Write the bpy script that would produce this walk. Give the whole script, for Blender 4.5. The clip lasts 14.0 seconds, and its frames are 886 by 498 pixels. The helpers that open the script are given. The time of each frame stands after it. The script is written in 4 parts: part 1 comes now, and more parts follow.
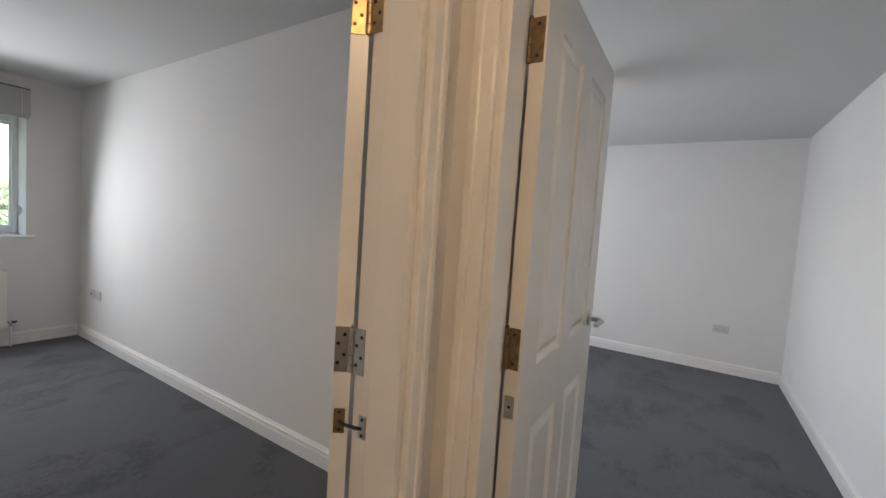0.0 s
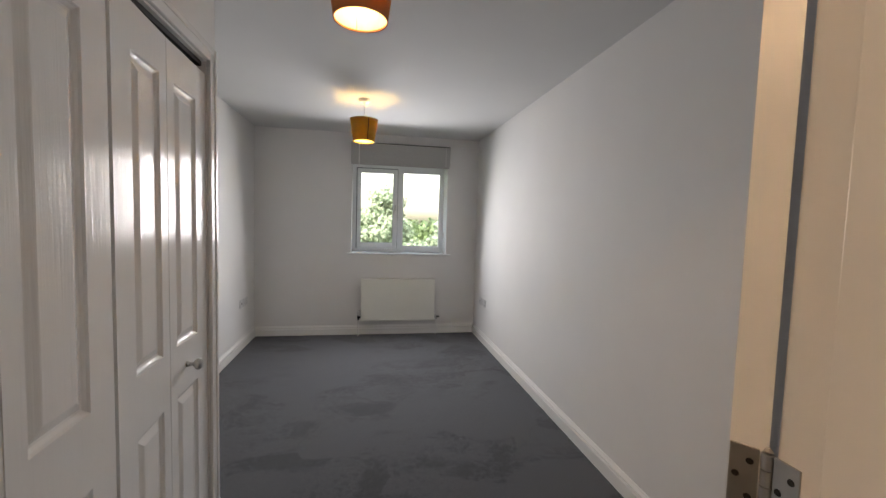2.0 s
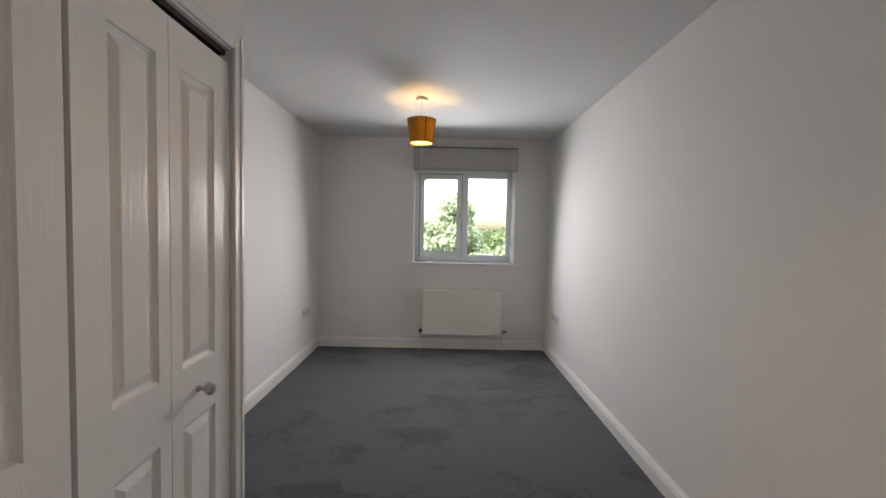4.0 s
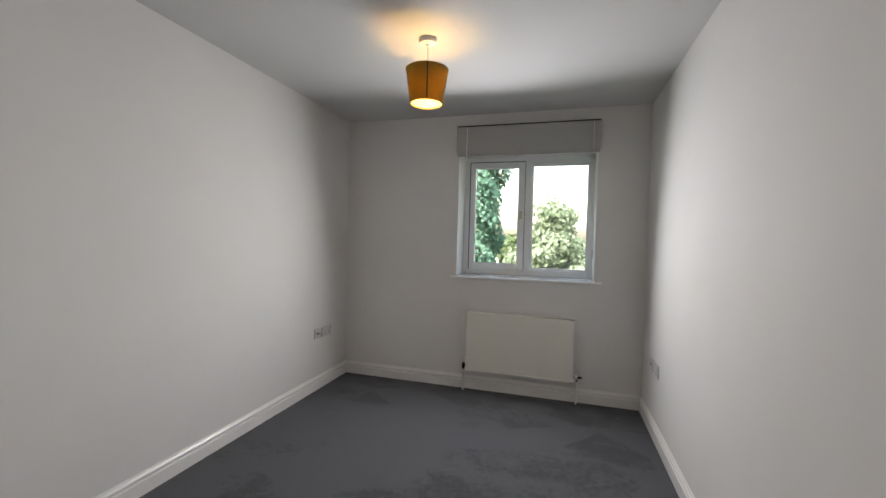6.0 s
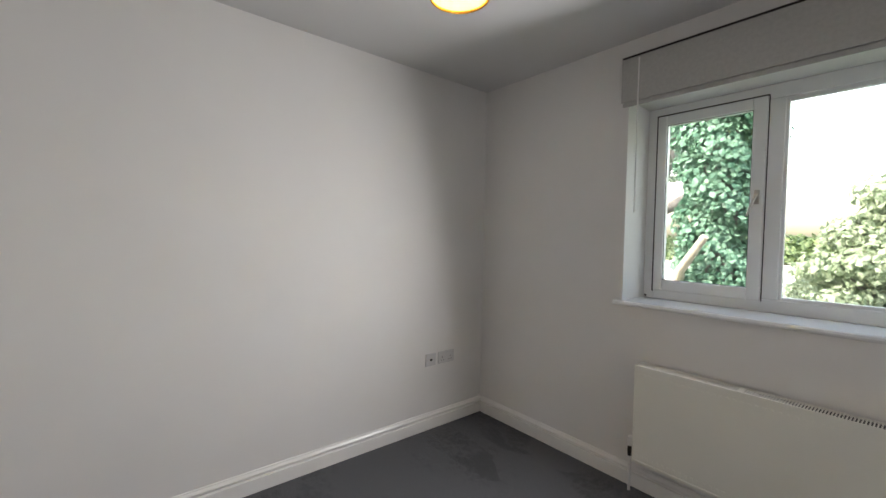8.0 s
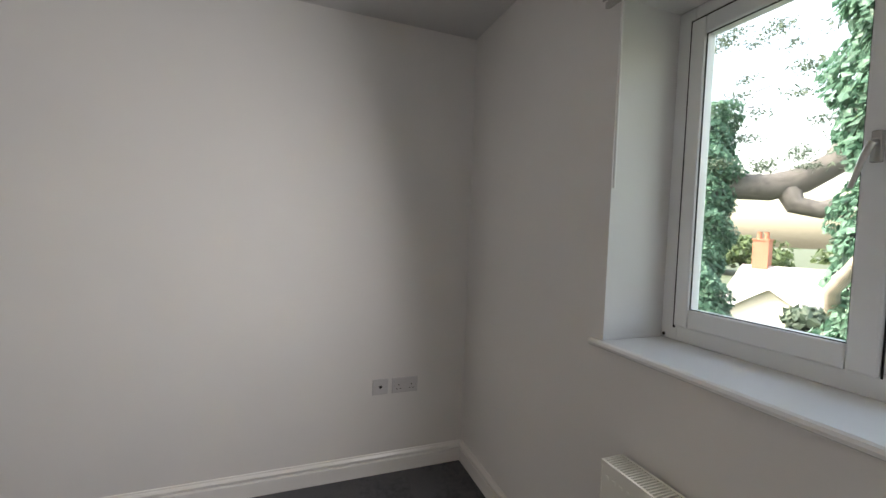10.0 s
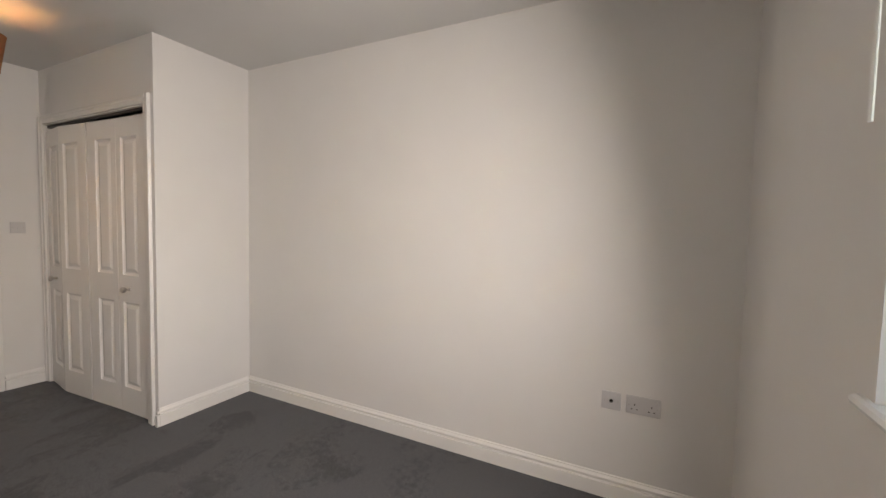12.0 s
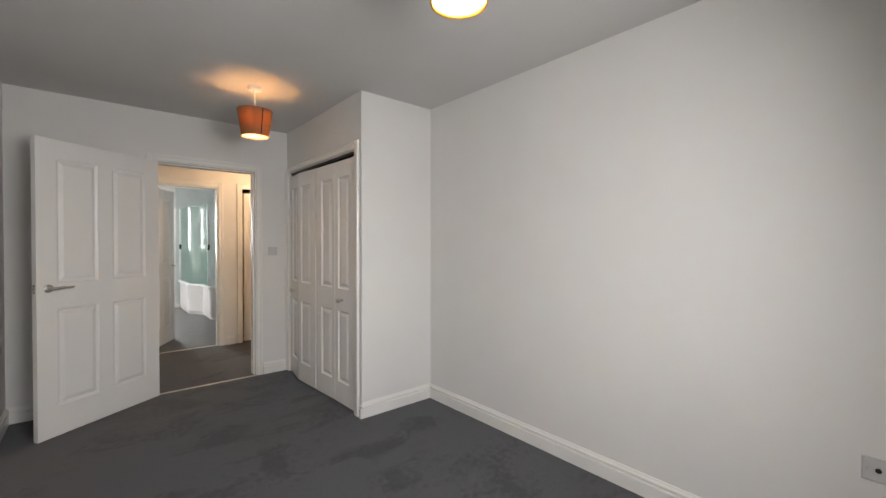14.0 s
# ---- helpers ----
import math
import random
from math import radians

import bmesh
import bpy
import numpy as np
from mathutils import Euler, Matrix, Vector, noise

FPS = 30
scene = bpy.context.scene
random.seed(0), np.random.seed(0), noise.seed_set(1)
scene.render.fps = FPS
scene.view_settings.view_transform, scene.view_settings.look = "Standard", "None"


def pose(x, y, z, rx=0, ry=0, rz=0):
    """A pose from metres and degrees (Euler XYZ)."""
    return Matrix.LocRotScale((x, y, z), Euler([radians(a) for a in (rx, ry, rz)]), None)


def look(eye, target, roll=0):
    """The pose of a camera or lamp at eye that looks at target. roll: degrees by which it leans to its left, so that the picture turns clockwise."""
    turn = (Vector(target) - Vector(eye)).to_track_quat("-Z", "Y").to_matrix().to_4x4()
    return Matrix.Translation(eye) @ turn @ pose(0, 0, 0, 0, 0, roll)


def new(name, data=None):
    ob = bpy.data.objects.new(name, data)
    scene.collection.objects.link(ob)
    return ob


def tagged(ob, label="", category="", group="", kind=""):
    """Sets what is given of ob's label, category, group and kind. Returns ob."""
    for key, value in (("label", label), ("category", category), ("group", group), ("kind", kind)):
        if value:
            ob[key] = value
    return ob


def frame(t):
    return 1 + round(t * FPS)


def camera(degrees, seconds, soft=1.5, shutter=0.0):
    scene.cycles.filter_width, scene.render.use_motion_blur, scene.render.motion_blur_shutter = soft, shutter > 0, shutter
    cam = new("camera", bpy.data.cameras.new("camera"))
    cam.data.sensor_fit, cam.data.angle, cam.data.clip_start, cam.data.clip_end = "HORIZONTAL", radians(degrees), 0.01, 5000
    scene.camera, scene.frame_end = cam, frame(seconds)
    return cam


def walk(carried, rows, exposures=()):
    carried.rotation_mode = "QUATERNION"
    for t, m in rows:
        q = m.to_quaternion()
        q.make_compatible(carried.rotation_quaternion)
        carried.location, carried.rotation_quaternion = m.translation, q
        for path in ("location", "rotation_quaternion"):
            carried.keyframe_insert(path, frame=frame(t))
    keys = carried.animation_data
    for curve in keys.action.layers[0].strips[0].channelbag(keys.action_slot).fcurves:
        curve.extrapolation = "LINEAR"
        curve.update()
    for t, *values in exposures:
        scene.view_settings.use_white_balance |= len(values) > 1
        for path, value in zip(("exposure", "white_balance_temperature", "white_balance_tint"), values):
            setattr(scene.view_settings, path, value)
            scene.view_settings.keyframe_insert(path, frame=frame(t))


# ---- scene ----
cam = camera(95.3, 14.0)
PATH = [
    (0, (1.139, -0.585, 1.375), (2.835, 0.467, 1.248), 3.9),
    (0.5, (1.231, -0.568, 1.388), (2.532, 0.944, 1.239), 3.3),
    (1, (1.233, -0.472, 1.398), (2.131, 1.309, 1.249), 3.1),
    (1.5, (1.252, -0.391, 1.396), (1.84, 1.515, 1.253), 2.5),
    (2, (1.308, -0.357, 1.396), (1.67, 1.606, 1.266), 1.7),
    (2.5, (1.35, -0.344, 1.393), (1.553, 1.642, 1.281), 1.2),
    (3, (1.378, -0.311, 1.394), (1.481, 1.684, 1.293), 1.1),
    (5.5, (1.787, 0.779, 1.329), (1.471, 2.752, 1.256), 1.4),
    (6, (1.992, 1.108, 1.326), (1.433, 3.028, 1.277), 1.5),
    (6.5, (2.1, 1.388, 1.365), (1.264, 3.203, 1.292), 1.2),
    (7, (2.172, 1.676, 1.361), (1.048, 3.328, 1.284), 1.1),
    (7.5, (2.161, 2.04, 1.349), (0.803, 3.506, 1.288), 1.3),
    (8, (2.195, 2.428, 1.35), (0.65, 3.696, 1.281), 1.1),
    (10.5, (2.111, 3.84, 1.347), (0.169, 4.308, 1.247), 2.3),
    (11, (2.092, 3.954, 1.35), (0.098, 4.064, 1.24), 2.3),
    (11.5, (2.194, 4.082, 1.36), (0.233, 3.707, 1.239), 2.1),
    (12, (2.084, 4.249, 1.306), (0.3, 3.353, 1.193), 1.3),
    (12.5, (2.101, 4.236, 1.258), (0.47, 3.082, 1.175), 0.6),
    (13, (2.126, 4.229, 1.263), (0.623, 2.91, 1.204), 0.1),
    (13.5, (2.123, 4.215, 1.299), (0.732, 2.778, 1.255), 0.1),
    (14, (2.138, 4.213, 1.298), (0.84, 2.692, 1.273), 0.1),
]
walk(cam, [(t, look(eye, target, roll)) for t, eye, target, roll in PATH], [(0, 2.93, 6350, 14), (1, 2.88, 6600, 16), (1.5, 2.81, 6650, 16.5), (2.5, 2.82, 6700, 17), (3, 2.8, 6650, 16.5), (5.5, 2.63, 6650, 16), (8, 2.71, 6750, 15.5), (10.3, 2.43, 6850, 17), (11, 2.63, 6950, 18), (11.5, 2.88, 7250, 20), (12, 2.95, 7700, 20.5), (12.5, 2.95, 7200, 18), (13, 2.91, 6950, 16), (14, 2.91, 6850, 15.5)])

# ---- light ----
world = bpy.data.worlds.new("world")
scene.world = world
world.use_nodes = True
wn = world.node_tree
sky = wn.nodes.new("ShaderNodeTexSky")
sky.sky_type, sky.sun_disc = "NISHITA", False
sky.sun_elevation, sky.sun_rotation = radians(48), radians(205)
sky.air_density, sky.dust_density, sky.ozone_density = 1.8, 3.5, 1.0
haze = wn.nodes.new("ShaderNodeHueSaturation")
haze.inputs["Saturation"].default_value = 0.75
wn.links.new(sky.outputs["Color"], haze.inputs["Color"])
wn.nodes["Background"].inputs["Strength"].default_value = 0.15
wn.links.new(haze.outputs["Color"], wn.nodes["Background"].inputs["Color"])


def lamp(name, kind, at, energy, color, **more):
    data = bpy.data.lights.new(name, kind)
    data.energy, data.color = energy, color
    for key, value in more.items():
        if key == "size_y":
            data.shape, data.size_y = "RECTANGLE", value
        if key == "size":
            data.size = value
        if key == "spread":
            data.spread = value
        if key == "angle":
            data.angle = value
        if key == "radius":
            data.shadow_soft_size = value
    ob = new(name, data)
    ob.matrix_world = at
    return ob


SUN_WAY = Vector((math.sin(radians(205)) * math.cos(radians(48)), math.cos(radians(205)) * math.cos(radians(48)), math.sin(radians(48))))
lamp("sun", "SUN", look(SUN_WAY * 50, (0, 0, 0)), 2.0, (1.0, 0.96, 0.9), angle=radians(0.6))
lamp("window_daylight", "AREA", look((1.52, 4.525, 1.57), (1.5, 0.9, 0.7)), 4.7, (0.94, 0.975, 1.0), size=0.8, size_y=0.82, spread=radians(158))
lamp("second_room_daylight", "AREA", look((4.4, 1.95, 1.5), (4.4, -1, 1.1)), 6.0, (0.92, 0.96, 1.0), size=1.3, size_y=1.0)
lamp("bathroom_daylight", "AREA", look((1.9, -5.44, 1.6), (1.2, -2, 1.2)), 8, (0.9, 0.96, 1.0), size=0.8, size_y=0.9)

# ---- materials ----
def material(name, color, rough=0.5, metal=0.0, spread=0.06, scale=6.0, bump=0.0, bump_scale=120.0, stretch=(1, 1, 1), coat=0.0):
    m = bpy.data.materials.new(name)
    m.use_nodes = True
    nt = m.node_tree
    b = nt.nodes["Principled BSDF"]
    co = nt.nodes.new("ShaderNodeTexCoord")
    mp = nt.nodes.new("ShaderNodeMapping")
    mp.inputs["Scale"].default_value = stretch
    nt.links.new(co.outputs["Object"], mp.inputs["Vector"])
    n = nt.nodes.new("ShaderNodeTexNoise")
    n.inputs["Scale"].default_value, n.inputs["Detail"].default_value = scale, 5
    nt.links.new(mp.outputs["Vector"], n.inputs["Vector"])
    ramp = nt.nodes.new("ShaderNodeValToRGB")
    ramp.color_ramp.elements[0].position, ramp.color_ramp.elements[1].position = 0.3, 0.7
    ramp.color_ramp.elements[0].color = (*[c * (1 - spread) for c in color], 1)
    ramp.color_ramp.elements[1].color = (*[min(1, c * (1 + spread)) for c in color], 1)
    nt.links.new(n.outputs["Fac"], ramp.inputs["Fac"])
    nt.links.new(ramp.outputs["Color"], b.inputs["Base Color"])
    b.inputs["Roughness"].default_value, b.inputs["Metallic"].default_value = rough, metal
    b.inputs["Coat Weight"].default_value = coat
    if bump:
        n2 = nt.nodes.new("ShaderNodeTexNoise")
        n2.inputs["Scale"].default_value, n2.inputs["Detail"].default_value = bump_scale, 3
        nt.links.new(mp.outputs["Vector"], n2.inputs["Vector"])
        bp = nt.nodes.new("ShaderNodeBump")
        bp.inputs["Strength"].default_value, bp.inputs["Distance"].default_value = bump, 0.002
        nt.links.new(n2.outputs["Fac"], bp.inputs["Height"])
        nt.links.new(bp.outputs["Normal"], b.inputs["Normal"])
    return m


def carpet_material(name, color):
    """Cut pile carpet: speckled fibres, with strokes in which the pile lies the other way."""
    m = material(name, color, rough=0.95, spread=0.4, scale=150, bump=0.9, bump_scale=420)
    nt = m.node_tree
    b = nt.nodes["Principled BSDF"]
    co = nt.nodes["Texture Coordinate"]
    ramp = nt.nodes["Color Ramp"]
    mp = nt.nodes.new("ShaderNodeMapping")
    mp.inputs["Rotation"].default_value, mp.inputs["Scale"].default_value = (0, 0, 0.7), (1.0, 1.5, 1.0)
    nt.links.new(co.outputs["Object"], mp.inputs["Vector"])
    big = nt.nodes.new("ShaderNodeTexNoise")
    big.inputs["Scale"].default_value, big.inputs["Detail"].default_value, big.inputs["Distortion"].default_value = 2.4, 12.0, 0.9
    nt.links.new(mp.outputs["Vector"], big.inputs["Vector"])
    bend = nt.nodes.new("ShaderNodeMix")
    bend.data_type = "VECTOR"
    bend.inputs[0].default_value = 0.12
    nt.links.new(mp.outputs["Vector"], bend.inputs[4])
    nt.links.new(big.outputs["Color"], bend.inputs[5])
    cells = nt.nodes.new("ShaderNodeTexVoronoi")
    cells.inputs["Scale"].default_value = 2.1
    nt.links.new(bend.outputs[1], cells.inputs["Vector"])
    tuft = nt.nodes.new("ShaderNodeTexNoise")
    tuft.inputs["Scale"].default_value, tuft.inputs["Detail"].default_value = 30.0, 6.0
    nt.links.new(co.outputs["Object"], tuft.inputs["Vector"])
    add, add2 = nt.nodes.new("ShaderNodeMath"), nt.nodes.new("ShaderNodeMath")
    add.operation, add.inputs[1].default_value = "MULTIPLY_ADD", 0.4
    add2.operation, add2.inputs[1].default_value = "MULTIPLY_ADD", 0.68
    nt.links.new(cells.outputs["Color"], add.inputs[0])
    nt.links.new(big.outputs["Fac"], add.inputs[2])
    nt.links.new(tuft.outputs["Fac"], add2.inputs[0])
    nt.links.new(add.outputs[0], add2.inputs[2])
    r2 = nt.nodes.new("ShaderNodeValToRGB")
    r2.color_ramp.elements[0].position, r2.color_ramp.elements[1].position = 0.82, 1.0
    r2.color_ramp.elements[0].color, r2.color_ramp.elements[1].color = (0.82, 0.82, 0.83, 1), (1.38, 1.38, 1.4, 1)
    nt.links.new(add2.outputs[0], r2.inputs["Fac"])
    mix = nt.nodes.new("ShaderNodeMix")
    mix.data_type, mix.blend_type = "RGBA", "MULTIPLY"
    mix.inputs[0].default_value = 1.0
    nt.links.new(ramp.outputs["Color"], mix.inputs[6])
    nt.links.new(r2.outputs["Color"], mix.inputs[7])
    nt.links.new(mix.outputs[2], b.inputs["Base Color"])
    b.inputs["Sheen Weight"].default_value, b.inputs["Sheen Roughness"].default_value = 0.12, 0.5
    return m


def glass_material(name, tint=(1, 1, 1), gloss_rough=0.02, edge=0.9):
    m = bpy.data.materials.new(name)
    m.use_nodes = True
    nt = m.node_tree
    nt.nodes.remove(nt.nodes["Principled BSDF"])
    clear, gloss = nt.nodes.new("ShaderNodeBsdfTransparent"), nt.nodes.new("ShaderNodeBsdfGlossy")
    clear.inputs["Color"].default_value = (*tint, 1)
    gloss.inputs["Roughness"].default_value = gloss_rough
    lw, mix = nt.nodes.new("ShaderNodeLayerWeight"), nt.nodes.new("ShaderNodeMixShader")
    lw.inputs["Blend"].default_value = 0.5
    steep, rise = nt.nodes.new("ShaderNodeMath"), nt.nodes.new("ShaderNodeMath")
    steep.operation, steep.inputs[1].default_value = "POWER", 5.0
    rise.operation, rise.inputs[1].default_value, rise.inputs[2].default_value = "MULTIPLY_ADD", edge, 0.035
    nt.links.new(lw.outputs["Facing"], steep.inputs[0])
    nt.links.new(steep.outputs[0], rise.inputs[0])
    nt.links.new(rise.outputs[0], mix.inputs[0])
    nt.links.new(clear.outputs[0], mix.inputs[1])
    nt.links.new(gloss.outputs[0], mix.inputs[2])
    nt.links.new(mix.outputs[0], nt.nodes["Material Output"].inputs["Surface"])
    return m


def cloth_material(name, color, through_color, share=0.35):
    """Thin cloth that lets light through."""
    m = material(name, color, rough=0.7, spread=0.1, scale=40, bump=0.3, bump_scale=500, stretch=(1, 1, 0.3))
    nt = m.node_tree
    b = nt.nodes["Principled BSDF"]
    tr, mix = nt.nodes.new("ShaderNodeBsdfTranslucent"), nt.nodes.new("ShaderNodeMixShader")
    tr.inputs["Color"].default_value = (*through_color, 1)
    mix.inputs[0].default_value = share
    nt.links.new(b.outputs[0], mix.inputs[1])
    nt.links.new(tr.outputs[0], mix.inputs[2])
    nt.links.new(mix.outputs[0], nt.nodes["Material Output"].inputs["Surface"])
    return m


def glow_material(name, color, strength):
    m = bpy.data.materials.new(name)
    m.use_nodes = True
    b = m.node_tree.nodes["Principled BSDF"]
    b.inputs["Emission Color"].default_value, b.inputs["Emission Strength"].default_value = (*color, 1), strength
    return m


def leaf_material(name, dark, light):
    m = material(name, dark, rough=0.5, spread=0.1)
    nt = m.node_tree
    b = nt.nodes["Principled BSDF"]
    g, r = nt.nodes.new("ShaderNodeNewGeometry"), nt.nodes.new("ShaderNodeValToRGB")
    r.color_ramp.elements[0].color, r.color_ramp.elements[1].color = (*dark, 1), (*light, 1)
    nt.links.new(g.outputs["Random Per Island"], r.inputs["Fac"])
    nt.links.new(r.outputs["Color"], b.inputs["Base Color"])
    tr, mix = nt.nodes.new("ShaderNodeBsdfTranslucent"), nt.nodes.new("ShaderNodeMixShader")
    nt.links.new(r.outputs["Color"], tr.inputs["Color"])
    mix.inputs[0].default_value = 0.42
    nt.links.new(b.outputs[0], mix.inputs[1])
    nt.links.new(tr.outputs[0], mix.inputs[2])
    nt.links.new(mix.outputs[0], nt.nodes["Material Output"].inputs["Surface"])
    return m


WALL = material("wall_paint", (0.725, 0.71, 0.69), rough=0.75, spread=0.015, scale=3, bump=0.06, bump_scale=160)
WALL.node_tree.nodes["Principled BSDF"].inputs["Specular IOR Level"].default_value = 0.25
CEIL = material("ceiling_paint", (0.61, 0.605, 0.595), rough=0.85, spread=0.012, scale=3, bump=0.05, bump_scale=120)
GLOSS = material("gloss_paint", (0.8, 0.785, 0.755), rough=0.27, spread=0.02, scale=5, bump=0.05, bump_scale=25)
DOORS = material("grained_door_paint", (0.79, 0.775, 0.75), rough=0.18, spread=0.02, scale=5, bump=0.4, bump_scale=140, stretch=(1, 1, 0.04))
DOORS.node_tree.nodes["Principled BSDF"].inputs["Specular IOR Level"].default_value = 0.16
DOOR_PLAIN = material("door_paint", (0.8, 0.79, 0.77), rough=0.3, spread=0.02, scale=5, bump=0.12, bump_scale=110, stretch=(1, 1, 0.06))
UPVC = material("white_upvc", (0.82, 0.83, 0.83), rough=0.3, spread=0.015, scale=8)
SILL = material("sill_gloss", (0.82, 0.82, 0.81), rough=0.12, spread=0.015, scale=4, bump=0.05, bump_scale=14)
RUBBER = material("black_rubber", (0.015, 0.015, 0.016), rough=0.7)
CARPET = carpet_material("carpet_pile", (0.05, 0.0515, 0.0565))
VINYL = material("bathroom_vinyl", (0.10, 0.093, 0.088), rough=0.55, spread=0.25, scale=5, stretch=(1, 6, 1), bump=0.1)
STEEL = material("brushed_steel", (0.5, 0.49, 0.47), rough=0.32, metal=1.0, spread=0.12, scale=30)
CHROME = material("chrome", (0.62, 0.62, 0.62), rough=0.1, metal=1.0, spread=0.05)
BRASS = material("worn_brass", (0.50, 0.37, 0.18), rough=0.35, metal=1.0, spread=0.3, scale=40)
BRONZE = material("painted_over_brass", (0.22, 0.15, 0.085), rough=0.45, metal=0.7, spread=0.3, scale=60)
# real dark metal, and parts coloured dark in place of shade
DARK = material("dark_metal_and_shade", (0.05, 0.045, 0.04), rough=0.4, metal=0.8, spread=0.2)
BAR = material("pale_metal_bar", (0.62, 0.57, 0.5), rough=0.35, metal=0.4, spread=0.05)
# near-black colour stands in for the shade inside the closed cupboard
VOID = material("cupboard_inside_shade", (0.05, 0.045, 0.04), rough=0.9)
RADIATOR = material("radiator_enamel", (0.80, 0.79, 0.715), rough=0.35, spread=0.015, scale=4)
PLASTIC = material("white_plastic", (0.74, 0.73, 0.71), rough=0.35, spread=0.02, scale=20)
BLIND = material("grey_blind_cloth", (0.41, 0.40, 0.38), rough=0.9, spread=0.06, scale=60, bump=0.3, bump_scale=600)
GOLD_CLOTH = cloth_material("mustard_shade_cloth", (0.30, 0.20, 0.03), (0.6, 0.42, 0.04), 0.5)
COPPER_CLOTH = cloth_material("copper_shade_cloth", (0.34, 0.18, 0.09), (0.72, 0.40, 0.17), 0.5)
LINING = cloth_material("shade_lining", (0.88, 0.86, 0.8), (0.75, 0.68, 0.55), 0.45)
SOCKET = material("grey_white_plastic", (0.56, 0.55, 0.55), rough=0.3, spread=0.02, scale=20)
BULB = glow_material("bulb_glow", (1.0, 0.61, 0.15), 15)
AMBER_BULB = glow_material("amber_bulb_glow", (1.0, 0.53, 0.2), 12)
GLOBE = glow_material("opal_globe_glow", (1.0, 0.68, 0.38), 12)
GLASS = glass_material("window_glass", (0.97, 0.99, 0.98))
SCREEN_GLASS = glass_material("screen_glass", (0.86, 0.95, 0.92), 0.12, 0.12)
TILE = material("bathroom_tile", (0.5, 0.54, 0.53), rough=0.45, spread=0.06, scale=5)
BATH = material("bath_acrylic", (0.83, 0.83, 0.83), rough=0.15, spread=0.01)
GRASS = material("lawn", (0.085, 0.105, 0.06), rough=0.9, spread=0.4, scale=0.6, bump=0.5)
BARK = material("bark", (0.13, 0.12, 0.108), rough=0.9, spread=0.4, scale=12, bump=0.9, bump_scale=30)
PALE_BARK = material("pale_broken_wood", (0.36, 0.31, 0.25), rough=0.85, spread=0.25, scale=14, bump=0.6, bump_scale=40)
IVY = leaf_material("ivy_leaf", (0.055, 0.145, 0.09), (0.17, 0.31, 0.21))
# paler than real leaves: the outdoor haze is mixed into these tones
LEAF = leaf_material("broad_leaf", (0.16, 0.22, 0.125), (0.40, 0.46, 0.32))
NEEDLE = leaf_material("pine_needle", (0.05, 0.085, 0.06), (0.15, 0.20, 0.13))
FAR_LEAF = leaf_material("far_leaf", (0.05, 0.09, 0.03), (0.17, 0.23, 0.09))
RENDERED = material("cream_house_wall", (0.62, 0.58, 0.5), rough=0.9, spread=0.06)
SLATE = material("pale_roof_tile", (0.36, 0.32, 0.3), rough=0.8, spread=0.15, scale=8)
BRICK = material("red_brick", (0.36, 0.15, 0.09), rough=0.9, spread=0.25, scale=14)


# ---- mesh helpers ----
def box(bm, x0, y0, z0, x1, y1, z1, bevel=0.0, m=None):
    made = bmesh.ops.create_cube(bm, size=1.0)["verts"]
    bmesh.ops.transform(bm, matrix=Matrix.LocRotScale(((x0 + x1) / 2, (y0 + y1) / 2, (z0 + z1) / 2), None, (x1 - x0, y1 - y0, z1 - z0)), verts=made)
    if bevel:
        edges = list({e for v in made for e in v.link_edges})
        made = bmesh.ops.bevel(bm, geom=edges, offset=bevel, segments=2, affect="EDGES", profile=0.5)["verts"]
    if m is not None:
        bmesh.ops.transform(bm, matrix=m, verts=made)
    return bm


def boxes(*rows, bevel=0.0):
    bm = bmesh.new()
    for r in rows:
        box(bm, *r, bevel=bevel)
    return bm


def lathe(bm, profile, seg=24, m=None):
    """Turns rows of (radius, height) about z."""
    rings = [[bm.verts.new((r * math.cos(2 * math.pi * i / seg), r * math.sin(2 * math.pi * i / seg), z)) for i in range(seg)] for r, z in profile]
    for a, b in zip(rings, rings[1:]):
        for i in range(seg):
            bm.faces.new((a[i], a[(i + 1) % seg], b[(i + 1) % seg], b[i]))
    for ring, turn in ((rings[0], -1), (rings[-1], 1)):
        if (ring[0].co.xy).length > 1e-4:
            bm.faces.new(ring[::turn])
    verts = [v for ring in rings for v in ring]
    if m is not None:
        bmesh.ops.transform(bm, matrix=m, verts=verts)
    return bm


def tube(bm, points, radius, seg=10):
    """A round bar along points; radius may be a list."""
    pts = [Vector(p) for p in points]
    rad = radius if isinstance(radius, (list, tuple)) else [radius] * len(pts)
    rings = []
    for i, p in enumerate(pts):
        way = (pts[min(i + 1, len(pts) - 1)] - pts[max(i - 1, 0)]).normalized()
        side = way.orthogonal().normalized() if not rings else (last - way * last.dot(way)).normalized()
        last = side
        up = way.cross(side)
        rings.append([bm.verts.new(p + rad[i] * (side * math.cos(2 * math.pi * k / seg) + up * math.sin(2 * math.pi * k / seg))) for k in range(seg)])
    for a, b in zip(rings, rings[1:]):
        for k in range(seg):
            bm.faces.new((a[k], a[(k + 1) % seg], b[(k + 1) % seg], b[k]))
    bm.faces.new(rings[0][::-1]), bm.faces.new(rings[-1])
    return bm


